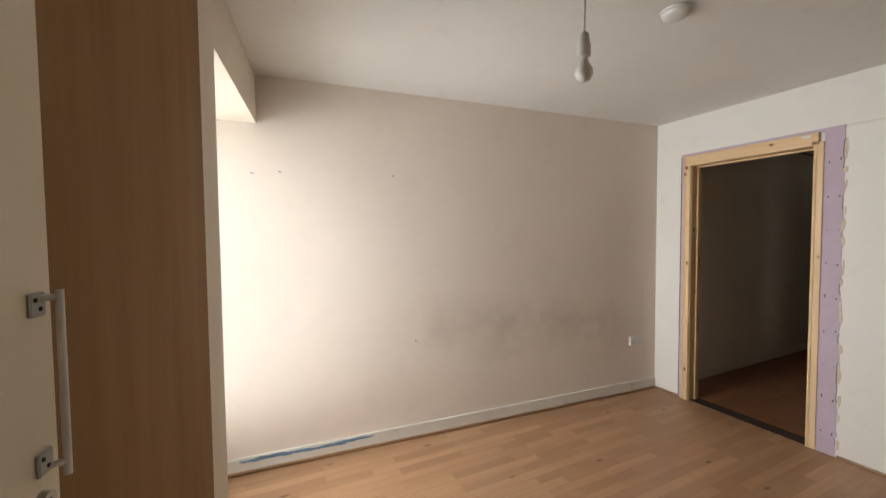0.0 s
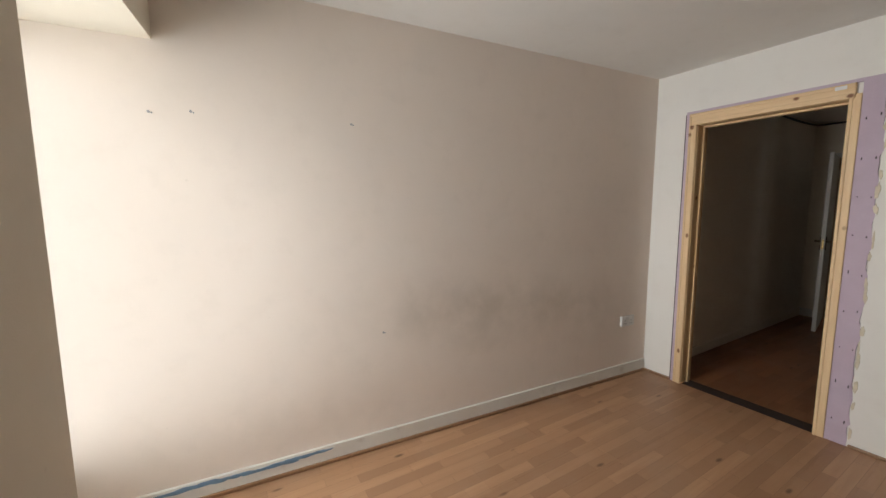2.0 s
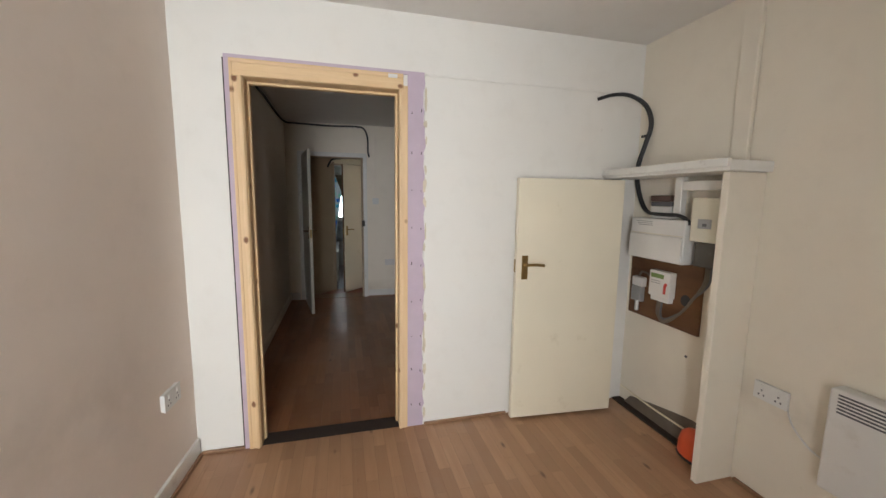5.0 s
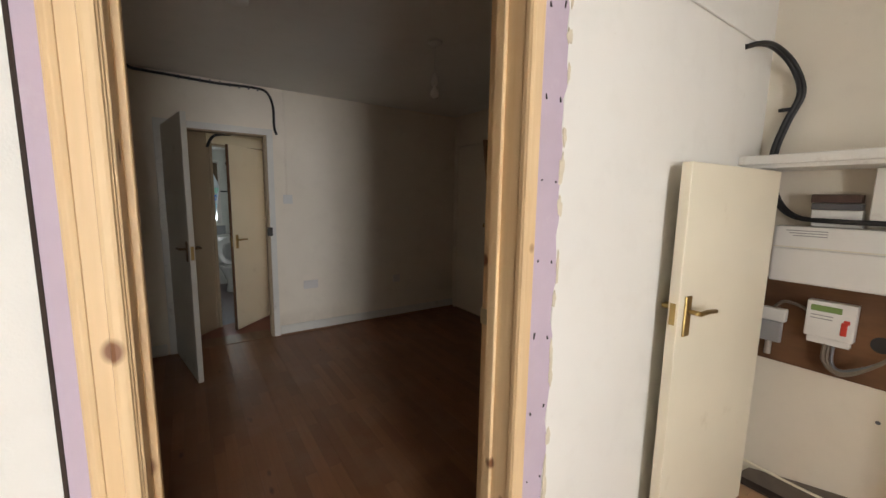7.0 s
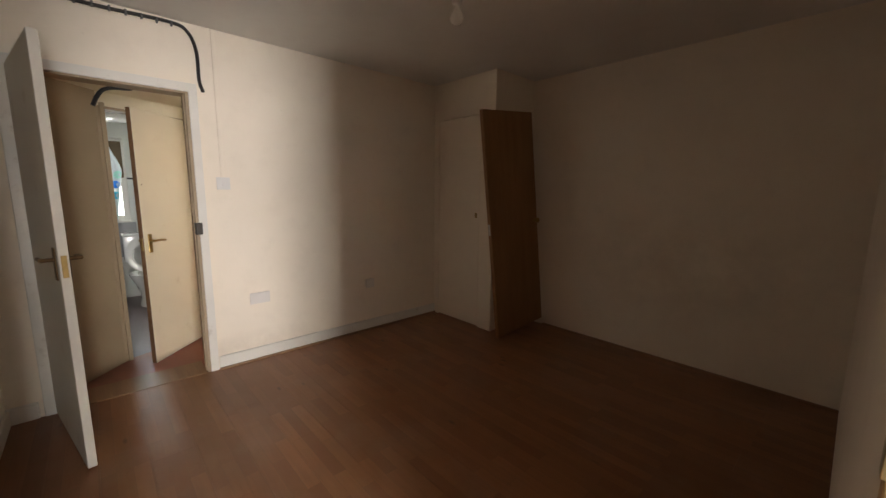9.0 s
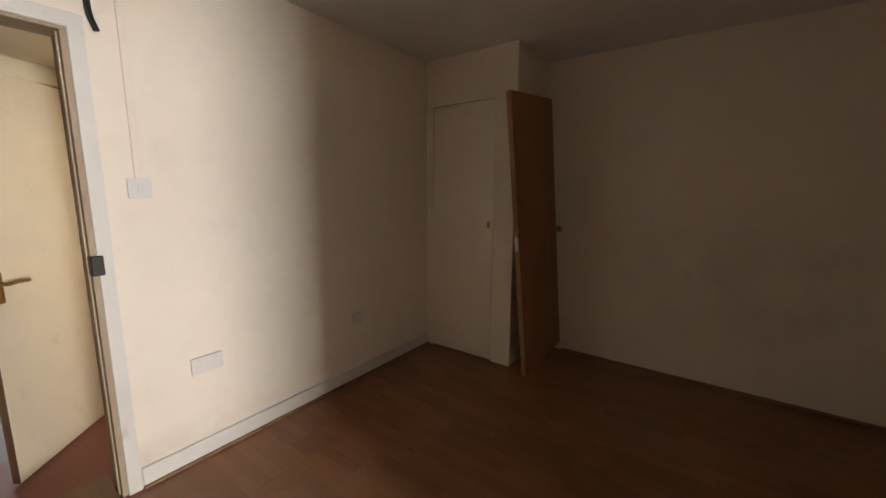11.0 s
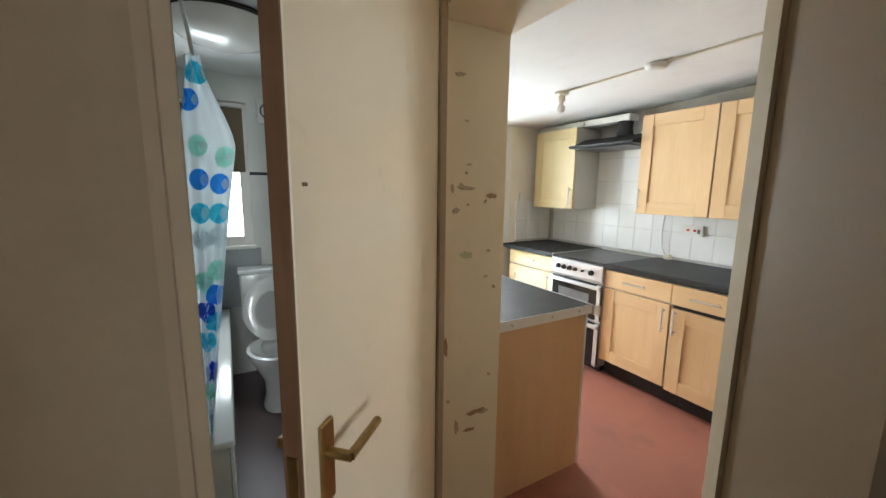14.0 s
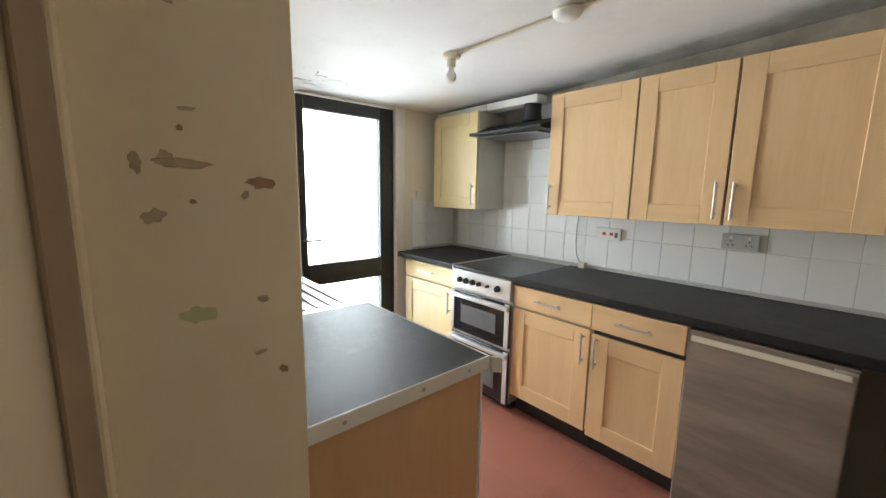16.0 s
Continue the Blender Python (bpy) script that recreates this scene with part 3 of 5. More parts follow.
while zz > 0.03:
    edge.append((-1.258 - rg.uniform(-0.004, 0.014), zz))
    zz -= rg.uniform(0.02, 0.06)
edge.append((-1.262, 0.0))


def face_sheet(outline, x0, x1):
    """A sheet on a wall that faces -x, over an outline of (y, z)."""
    bm = bmesh.new()
    a, b = ([bm.verts.new((x, y, z)) for y, z in outline] for x in (x0, x1))
    bm.faces.new(a)
    bm.faces.new(b[::-1])
    for k in range(len(a)):
        n = (k + 1) % len(a)
        bm.faces.new((a[k], b[k], b[n], a[n]))
    bmesh.ops.recalc_face_normals(bm, faces=bm.faces[:])
    bmesh.ops.triangulate(bm, faces=bm.faces[:])
    return bm


struct("plasterboard_strip", face_sheet(edge, -0.011, 0.0), M_PURPLE, "bare pink plasterboard round the new door lining")
struct("plasterboard_strip", block(-0.010, 0.0, -0.262, -0.238, 0.0, 2.107), M_PURPLE, "bare pink plasterboard edge")
# Thin dark strip paints the shadow line along the board's edge.
struct("plasterboard_shade_line", block(-0.0115, 0.0, -0.2375, -0.2325, 0.0, 2.108), M_SUB, "dark strip painting the shade line beside the plasterboard edge")
for k in range(16):
    z = 0.12 + 0.125 * k + rg.uniform(-0.04, 0.04)
    c = chip(rg, rg.uniform(0.012, 0.03), rg.uniform(0.04, 0.12), 0.004)
    c.transform(pose(-0.009, -1.268 - rg.uniform(-0.003, 0.006), z, 0, 0, -90))
    struct("filler_patch", c, M_PLASTER, "ragged plaster edge")
for k in range(9):
    for dy in (-1.19, -1.245):
        single("screw", rod((-0.013, dy, 0.15 + 0.22 * k + rg.uniform(-.02, .02)), (-0.010, dy, 0.15 + 0.22 * k), 0.0026, seg=8), M_DARKMETAL, "small dark plasterboard screw", "screw", group="plasterboard screws")
single("label", block(-0.032, -0.0302, -1.105, -1.055, 2.078, 2.098, 0.0005), M_PAPER, "small white paper sticker on pine", "sticker")


# ---- doors ----
def lever(parent, x, y, z, way, face, material, plate=(0.04, 0.15)):
    """A lever handle on a leaf that lies along local x and faces local y = face side (+1 or -1); way: the lever's direction in x."""
    s = face
    h = part("handle", block(x - plate[0] / 2, x + plate[0] / 2, y, y + s * 0.008, z - plate[1] / 2, z + plate[1] / 2, 0.003) if s > 0 else
             block(x - plate[0] / 2, x + plate[0] / 2, y - 0.008, y, z - plate[1] / 2, z + plate[1] / 2, 0.003), material, parent, "brass lever handle on a plate", local=True)
    part("lever", join(rod((x, y + s * 0.006, z + 0.02), (x, y + s * 0.05, z + 0.02), 0.009, seg=12),
                       tube([(x, y + s * 0.048, z + 0.02), (x + way * 0.05, y + s * 0.05, z + 0.022), (x + way * 0.11, y + s * 0.046, z + 0.016)], 0.0085, 8, 4)), material, h, smooth=True, local=True)
    return h


def flush_door(name, label, hinge, free, z0, z1, material, edge_material, handles, thick=0.036, kind="structure"):
    """A flush leaf from its hinge to its free edge in plan; local x runs along it."""
    hinge, free = Vector(hinge), Vector(free)
    length = (free - hinge).length
    root = new(name)
    placed(root, pose(hinge.x, hinge.y, 0, 0, 0, math.degrees(math.atan2(free.y - hinge.y, free.x - hinge.x))))
    tagged(root, label, "door" if kind != "structure" else "", kind=kind)
    part("leaf", block(0, length, -thick / 2, thick / 2, z0, z1, 0.002), material, root, local=True)
    part("leaf_edge", block(length + 0.0005, length + 0.003, -thick / 2 + 0.001, thick / 2 - 0.001, z0, z1, 0.001), edge_material, root, "bare lipped edge", local=True)
    for side in handles:
        lever(root, length - 0.055, side * thick / 2, 1.0 if z0 > -0.05 else 0.905, -1, side, M_BRONZE if name == "door_2" else M_BRASS)
    part("latch", block(length + 0.002, length + 0.006, -0.010, 0.010, z0 + 0.93, z0 + 1.03, 0.001), M_BRASS, root, local=True)
    for z in (z0 + 0.2, z1 - 0.2):
        part("hinge", rod((0.0, thick / 2 + 0.004, z - 0.05), (0.0, thick / 2 + 0.004, z + 0.05), 0.006, seg=8), M_STEEL, root, local=True)
    return root


flush_door("door_2", "white painted flush door standing open into room", (X2 - 0.01, -0.285), (2.528, -0.425), 0.012, 1.975, M_DOORWHITE, M_DOORWHITE, (1, -1))
bath_door = flush_door("door_3", "cream painted flush bathroom door, half open", (4.482, -1.322), (3.945, -0.800), ZF + 0.012, 1.935, M_CREAM, M_BROWNEDGE, (1, -1))
part("nick", block(0.711, 0.724, 0.0178, 0.0190, 1.3635, 1.3690, 0.001), M_BROWNEDGE, bath_door, "small brown nick in the paint", local=True)
# This lining and the bathroom one also have shade in their colour.
lf = struct("door_frame_2", join(block(X2 - 0.004, 3.424, LY0, LY0 + 0.026, 0, 1.962, 0.002), block(X2 - 0.004, 3.424, LY1 - 0.026, LY1, 0, 1.962, 0.002), block(X2 - 0.004, 3.424, LY0, LY1, 1.962, LTOP, 0.002)), M_LOBBY_SHADED, "cream door lining, its colour darkened for shade")
part("architrave", join(block(X2 - 0.016, X2, LY0 - 0.045, LY0 + 0.006, 0, 2.03, 0.004, 2)), M_WHITE, lf)
part("architrave", block(X2 - 0.016, X2, LY1 - 0.006, LY1 + 0.045, 0, 2.03, 0.004, 2), M_WHITE, lf)
part("architrave", block(X2 - 0.0155, X2, LY0 - 0.045, LY1 + 0.045, 1.975, 2.031, 0.004, 2), M_WHITE, lf)
# The undarkened cream on this strip draws the reveal's lit edge.
part("edge_strip", prism([(3.560, -1.215), (3.583, -1.238), (3.592, -1.262), (3.592, -1.285), (3.584, -1.285), (3.570, -1.236), (3.555, -1.221)], ZF, 2.01), M_WALL_L, lf, "cream corner strip painting the lit edge of the reveal")
part("door_stop", block(3.326, 3.340, LY0 + 0.024, LY0 + 0.033, 0, 1.962, 0.002), M_LOBBY_SHADED, lf)
part("keep", block(X2 - 0.024, X2 + 0.028, LY0 - 0.012, LY0 + 0.030, 1.022, 1.105, 0.004), M_DARKMETAL, lf, "dark metal latch keep")
bf = struct("door_frame_3", join(block(-0.03, 0.09, -0.040, 0.026, ZF, 1.955, 0.003), block(-0.03, 0.09, -0.785, -0.752, ZF, 1.955, 0.003), block(-0.031, 0.091, -0.785, 0.026, 1.937, 1.957, 0.003)), M_LOBBY_SHADED, "cream painted bathroom door lining", ASKEW)
part("architrave", block(-0.045, -0.030, -0.034, -0.004, ZF, 1.98, 0.004, 2), M_LOBBY_SHADED, bf, local=True)

# leaf and panel on the window wall of the front room
d1 = new("door_1")
placed(d1, SPLAY @ pose(0, 0, 0))
tagged(d1, "cream painted door with a white pull handle", kind="structure")
part("leaf", block(0.002, 0.034, -2.79, -1.985, 0.01, 2.30, 0.003), M_CREAM, d1, local=True)
part("pull_handle", join(rod((0.050, -2.001, 1.180), (0.050, -2.001, 1.405), 0.0042, seg=10), rod((0.036, -2.010, 1.197), (0.050, -2.001, 1.197), 0.004, seg=8), rod((0.036, -2.010, 1.397), (0.050, -2.001, 1.397), 0.004, seg=8)), M_WPLAST, d1, "white bar pull handle", smooth=True, local=True)
for z in (1.205, 1.390):
    plate = part("fixing_plate", block(0.034, 0.038, -2.028, -2.002, z - 0.014, z + 0.014, 0.002), M_SOCKGREY, d1, "pale grey fixing plate with screws", local=True)
    for dy, dz in ((-2.021, 0.006), (-2.013, -0.005)):
        part("screw_head", rod((0.0378, dy, z + dz), (0.0392, dy, z + dz), 0.0026, seg=10), M_DARKMETAL, plate, local=True)
lock = part("lock", rod((0.034, -2.020, 1.160), (0.042, -2.020, 1.160), 0.014, 0.012, 20), M_STEEL, d1, "round steel lock cylinder", smooth=True, local=True)
part("keyhole", block(0.0415, 0.0428, -2.0215, -2.0185, 1.155, 1.165), M_BLACK, lock, local=True)
single("door_panel", block(0.002, 0.026, -1.980, -1.275, 0.008, 2.42, 0.003), M_BROWNDOOR, "dark brown wood panel fixed against the wall", "panel", SPLAY)
# windows
w1 = struct("window_1", join(block(-0.62, -0.55, -0.985, -0.93, 0.28, 2.145, 0.004), block(-0.62, -0.55, -0.05, 0.004, 0.28, 2.145, 0.004), block(-0.62, -0.55, -0.93, -0.05, 0.28, 0.34, 0.004), block(-0.62, -0.55, -0.93, -0.05, 2.085, 2.145, 0.004)), M_WHITE, "white painted window in a deep recess", SPLAY)
pane = part("pane", block(-0.592, -0.586, -0.93, -0.05, 0.34, 2.085), M_GLASS, w1, local=True)
pane.visible_shadow = False

# ---- front room: things ----
def socket(name, label, m, width, height, gangs, switches=True, grey=False, group="", paint=None):
    """A socket or switch plate; local x across, z up, facing local -y."""
    body = paint or (M_SOCKGREY if grey else M_WPLAST)
    root = thing(name, label, "socket" if "socket" in name else "switch", m, group)
    part("back_box", block(-width / 2 + 0.003, width / 2 - 0.003, -0.014, 0, -height / 2 + 0.003, height / 2 - 0.003, 0.002), body, root, local=True)
    part("face_plate", block(-width / 2, width / 2, -0.022, -0.013, -height / 2, height / 2, 0.003, 2), body, root, local=True)
    for g in range(gangs):
        cx = (g - (gangs - 1) / 2) * width * 0.5
        if switches:
            part("rocker", block(cx - 0.006, cx + 0.006, -0.026, -0.021, height * 0.12, height * 0.36, 0.001), paint or M_WPLAST, root, local=True)
            for dx, dz in ((0, 0.004), (-0.011, -0.018), (0.011, -0.018)):
                part("pin_hole", block(cx + dx - 0.0035, cx + dx + 0.0035, -0.0228, -0.0215, dz - 0.005, dz + 0.004), paint or M_GPLAST, root, local=True)
        else:
            part("rocker", block(cx - 0.010, cx + 0.010, -0.027, -0.021, -0.018, 0.018, 0.002), M_WPLAST, root, local=True)
    return root


socket("double_socket", "white double socket above the skirting", NORTH @ at(-0.255, 0, 0.475), 0.146, 0.086, 2)
socket("double_socket", "white double socket on chipped plaster", pose(-0.985, -2.74, 0.535, 0, 0, 180), 0.146, 0.086, 2)
single("heater_cable", tube([(-1.05, -2.735, 0.50), (-1.09, -2.72, 0.44), (-1.16, -2.72, 0.38), (-1.23, -2.72, 0.36)], 0.004, 6), M_WPLAST, "thin white heater flex", "cable", smooth=True)
for x, z in ((-3.375, 1.845), (-3.22, 1.86), (-2.50, 1.866), (-2.35, 0.7)):
    single("wall_plug", join(rod((x, -0.004, z), (x, 0.003, z), 0.006, seg=8), rod((x + 0.01, -0.001, z - 0.004), (x + 0.01, 0.002, z - 0.004), 0.004, seg=6)), M_MGREY, "small screw hole in the cream wall", "wall plug", NORTH, group="screw holes")

heater = thing("panel_heater", "white wall-mounted electric panel heater", "heater", at(-1.53, -2.70, 0.49))
part("body", block(-1.83, -1.228, -2.735, -2.662, 0.275, 0.705, 0.012, 3), M_WPLAST, heater, smooth=True)
for k in range(6):
    part("vent_slot", block(-1.80, -1.258, -2.6635, -2.660, 0.612 + 0.014 * k, 0.619 + 0.014 * k, 0.001), M_GPLAST, heater)

# meter cupboard
cup = thing("meter_cupboard", "cream painted meter cupboard, its door wide open", "cupboard", at(-0.45, -2.62, 0))
part("side_panel", block(-0.842, -0.806, -2.738, -2.512, 0, 1.566, 0.003), M_WALL, cup)
part("stile", block(-0.115, -0.010, -2.56, -2.530, 0, 1.566, 0.003), M_WHITE, cup)
part("shelf", block(-0.868, -0.008, -2.738, -2.478, 1.568, 1.618, 0.006, 2), M_WHITE, cup)
part("front_lip", block(-0.868, -0.008, -2.482, -2.462, 1.585, 1.624, 0.005, 2), M_WHITE, cup)
part("floor_board", block(-0.806, -0.008, -2.738, -2.668, 0.001, 0.010), M_SUB, cup, "bare dark cupboard floor")
part("base_strip", tube([(-0.02, -2.725, 0.105), (-0.3, -2.72, 0.095), (-0.62, -2.715, 0.10), (-0.8, -2.71, 0.09)], 0.006, 6), M_CREAM, cup)
part("batten", block(-0.452, -0.402, -2.70, -2.66, 1.335, 1.566, 0.003), M_WHITE, cup)
part("batten", block(-0.806, -0.454, -2.70, -2.66, 1.488, 1.540, 0.003), M_WHITE, cup)
leaf = part("door", block(0, 0.71, -0.018, 0.018, 0.018, 1.556, 0.002), M_CREAM, cup, "cream painted flush door", local=True)
leaf.matrix_basis = cup.matrix_basis.inverted() @ pose(-0.128, -2.535, 0, 0, 0, math.degrees(math.atan2(0.712, 0.046)))
lever(leaf, 0.655, 0.018, 1.01, -1, 1, M_BRASS)
lever(leaf, 0.655, -0.018, 1.01, -1, -1, M_BRASS)
part("latch", block(0.711, 0.714, -0.010, 0.010, 0.98, 1.06, 0.001), M_BRASS, leaf, local=True)

mb = single("meter_board", block(-0.585, -0.040, -2.739, -2.722, 0.668, 1.07, 0.002), M_METERBOARD, "dark brown wooden meter board on wall", "board")
cu = thing("consumer_unit", "white plastic consumer unit with a flap cover", "fuse box", at(-0.325, -2.67, 1.07))
part("body", block(-0.527, -0.122, -2.720, -2.625, 1.072, 1.322, 0.008, 2), M_WPLAST, cu)
part("flap", block(-0.522, -0.127, -2.628, -2.612, 1.078, 1.225, 0.005, 2), M_WPLAST, cu, "hinged white flap")
part("seam", block(-0.520, -0.128, -2.6255, -2.622, 1.228, 1.233), M_CPLAST, cu)
for k in range(3):
    part("printed_line", block(-0.30, -0.165 - 0.012 * k, -2.6262, -2.6235, 1.302 - 0.011 * k, 1.306 - 0.011 * k), M_PRINT, cu)
mt = thing("electricity_meter", "white electricity meter with a red tag", "meter", at(-0.336, -2.70, 0.83))
part("body", block(-0.414, -0.258, -2.722, -2.672, 0.842, 1.002, 0.006, 2), M_WPLAST, mt)
part("display", block(-0.370, -0.272, -2.6735, -2.670, 0.958, 0.984, 0.001), M_LCD, mt, "green display strip")
part("red_tag", join(block(-0.392, -0.372, -2.6745, -2.668, 0.868, 0.925, 0.003), block(-0.398, -0.378, -2.6740, -2.669, 0.918, 0.936, 0.003)), M_RED, mt, "red plastic tag")
for k in range(2):
    part("printed_line", block(-0.345, -0.275, -2.6738, -2.671, 0.938 - 0.014 * k, 0.942 - 0.014 * k), M_PRINT, mt)
part("terminal_cover", block(-0.405, -0.268, -2.722, -2.682, 0.812, 0.845, 0.006, 2), M_WPLAST, mt)
iso = thing("main_switch_box", "yellowed switch box over a dark cut-out", "switch box", at(-0.62, -2.70, 1.08))
part("body", block(-0.708, -0.540, -2.735, -2.645, 1.212, 1.446, 0.006, 2), M_CPLAST, iso)
part("window", block(-0.665, -0.585, -2.648, -2.643, 1.285, 1.335, 0.002), M_MGREY, iso)
part("switch_lever", block(-0.640, -0.612, -2.652, -2.642, 1.295, 1.312, 0.002), M_GPLAST, iso)
part("cut_out", block(-0.690, -0.565, -2.735, -2.660, 1.076, 1.210, 0.006, 2), M_SMOKED, iso, "dark grey cut-out cover")
dv = thing("cable_clamp_box", "grey service cut-out with cable", "fuse", at(-0.13, -2.71, 0.76))
part("body", block(-0.178, -0.090, -2.722, -2.690, 0.765, 0.865, 0.006, 2), M_MGREY, dv)
part("cover", block(-0.190, -0.100, -2.722, -2.682, 0.868, 0.930, 0.008, 2), M_WPLAST, dv)
part("gland", rod((-0.135, -2.705, 0.70), (-0.135, -2.705, 0.765), 0.013, seg=10), M_STEEL, dv)
bx = thing("carton_stack", "stack of dark and white electrical cartons", "cartons", at(-0.31, -2.68, 1.325))
for k, (z0, z1, mm) in enumerate(((1.324, 1.352, M_PAPER), (1.354, 1.395, M_PAPER), (1.397, 1.424, M_GPLAST), (1.426, 1.462, M_CARTON))):
    part("carton", block(-0.386 + 0.004 * k, -0.232 + 0.003 * k, -2.73, -2.668 + 0.003 * (k % 2), z0, z1, 0.002), mm, bx)
for k in range(3):
    dx = 0.013 * k
    single("meter_cable", tube([(-0.33 - dx, -2.69, 0.82), (-0.335 - dx, -2.68, 0.74), (-0.40, -2.675, 0.70 + 0.01 * k), (-0.50, -2.685, 0.79), (-0.56, -2.69, 0.88), (-0.62 - dx, -2.69, 0.98), (-0.63 - dx, -2.69, 1.08)], 0.006 if k else 0.008, 7),
           (M_TAIL, M_TAIL, M_GPLAST)[k], "grey meter tail looping across board", "cable", group="meter tails", smooth=True)
single("meter_cable", tube([(-0.14, -2.70, 0.93), (-0.18, -2.69, 0.97), (-0.25, -2.70, 0.95), (-0.29, -2.70, 0.90)], 0.007, 7), M_TAIL, "grey meter tail looping across board", "cable", group="meter tails", smooth=True)
for dx, dr in ((0.0, 0.011), (-0.014, 0.009)):
    single("black_cable", tube([(-0.012, -2.39, 2.068), (-0.03 + dx, -2.49, 2.098), (-0.05 + dx, -2.60, 2.096), (-0.09 + dx, -2.69, 2.03), (-0.125 + dx, -2.708, 1.91), (-0.088 + dx, -2.708, 1.79), (-0.062 + dx, -2.69, 1.66),
                                (-0.062 + dx, -2.695, 1.54), (-0.10 + dx, -2.705, 1.42), (-0.18 + dx, -2.690, 1.348 + dr), (-0.34 + dx, -2.640, 1.338 + dr), (-0.47 + dx, -2.645, 1.334 + dr), (-0.53 + dx, -2.655, 1.30)], dr, 10),
           M_BLACK, "thick black mains cable looping down from wall", "cable", group="mains cables", smooth=True)
single("cable_clip", join(rod((-0.068, -2.722, 1.845), (-0.068, -2.70, 1.845), 0.004, seg=8), block(-0.112, -0.058, -2.712, -2.700, 1.837, 1.853, 0.003)), M_BLACK, "black cable clip on wall", "clip")
single("pipe_trunking", block(-0.752, -0.664, -2.740, -2.712, 1.619, H1 - 0.002, 0.004), M_WALL, "cream painted boxed trunking up the wall", "trunking")
cap = thing("plastic_cap", "orange-red domed plastic cover standing on cupboard floor", "cover", at(-0.695, -2.655, 0.012))
part("dome", lathe([(0.076, 0.0), (0.080, 0.02), (0.078, 0.08), (0.066, 0.13), (0.040, 0.158), (0.014, 0.165)], (-0.695, -2.655, 0.012), 24, (1.2, 0.72)), M_ORANGE, cap, smooth=True)
part("rim", lathe([(0.083, 0.0), (0.086, 0.006), (0.080, 0.014)], (-0.695, -2.655, 0.011), 24, (1.2, 0.72)), M_BLACK, cap)
off = bmesh.new()
shape = ((-0.075, 0.0), (-0.80, 0.0), (-0.80, 0.19), (-0.54, 0.148), (-0.30, 0.10), (-0.12, 0.060))
faces_ = [[off.verts.new((x, -2.722 + d - 0.14 * z, z + 0.011)) for x, z in shape] for d in (0.0, 0.004)]
off.faces.new(faces_[0])
off.faces.new(faces_[1][::-1])
for k in range(len(shape)):
    n = (k + 1) % len(shape)
    off.faces.new((faces_[0][k], faces_[1][k], faces_[1][n], faces_[0][n]))
bmesh.ops.recalc_face_normals(off, faces=off.faces[:])
single("lino_offcut", off, M_LINO, "grey-brown flooring offcut leaning in the cupboard", "flooring offcut")
single("wall_plug", rod((-0.512, -2.743, 0.522), (-0.512, -2.736, 0.522), 0.008, seg=10), M_GPLAST, "dark drilled hole in the cupboard wall", "wall plug")
single("knot_hole", rod((-0.489, -2.724, 0.853), (-0.489, -2.7205, 0.853), 0.034, seg=20), M_BLACK, "round cable hole through the meter board", "hole")


def pendant(name, label, x, y, ceiling, drop):
    root = thing(name, label, "light", at(x, y, ceiling - drop))
    part("rose", lathe([(0.045, -0.004), (0.045, -0.016), (0.03, -0.026), (0.01, -0.030)], (x, y, ceiling), 20), M_WPLAST, root, smooth=True)
    part("cord", tube([(x, y, ceiling - 0.02), (x + 0.003, y, ceiling - drop * 0.5), (x, y, ceiling - drop + 0.02)], 0.0035, 6), M_WPLAST, root)
    part("lampholder", lathe([(0.008, 0.03), (0.016, 0.022), (0.018, 0.0), (0.022, -0.012), (0.022, -0.05), (0.016, -0.055)], (x, y, ceiling - drop), 16), M_WPLAST, root, smooth=True)
    part("bulb", lathe([(0.012, -0.052), (0.016, -0.07), (0.028, -0.092), (0.030, -0.108), (0.022, -0.126), (0.006, -0.134)], (x, y, ceiling - drop), 18), M_BULB, root, "opal glass bulb, unlit", smooth=True)
    return root


def detector(name, label, x, y, z):
    root = thing(name, label, "smoke alarm", at(x, y, z))
    part("base", lathe([(0.062, -0.004), (0.062, -0.014)], (x, y, z), 28), M_WPLAST, root)
    part("cover", lathe([(0.056, -0.014), (0.054, -0.024), (0.044, -0.032), (0.012, -0.034)], (x, y, z), 28), M_WPLAST, root, smooth=True)
    return root


pendant("pendant_lamp", "bare bulb on a white pendant cord", -2.33, -1.38, H1, 0.33)
detector("smoke_alarm", "round white smoke alarm on ceiling", -1.66, -1.25, H1)

# ---- back room: things ----
pendant("pendant_lamp", "bare bulb pendant in unlit room", 1.467, -1.79, H2, 0.22)
detector("smoke_alarm", "round white ceiling disc in unlit room", 1.60, -0.68, H2)
socket("light_switch", "white light switch below surface trunking", pose(X2, -1.247, 1.378, 0, 0, -90), 0.086, 0.086, 1, switches=False)
single("cable_trunking", block(X2 - 0.012, X2, -1.258, -1.236, 1.42, H2 - 0.002, 0.002), M_WALL_2, "thin painted cable trunking up to ceiling", "trunking")
socket("double_socket", "double socket painted over with the wall", pose(X2, -1.445, 0.50, 0, 0, -90), 0.146, 0.086, 2, paint=M_PAINTED)
socket("single_socket", "single socket painted over with the wall", pose(X2, -2.44, 0.462, 0, 0, -90), 0.086, 0.086, 1, paint=M_PAINTED)
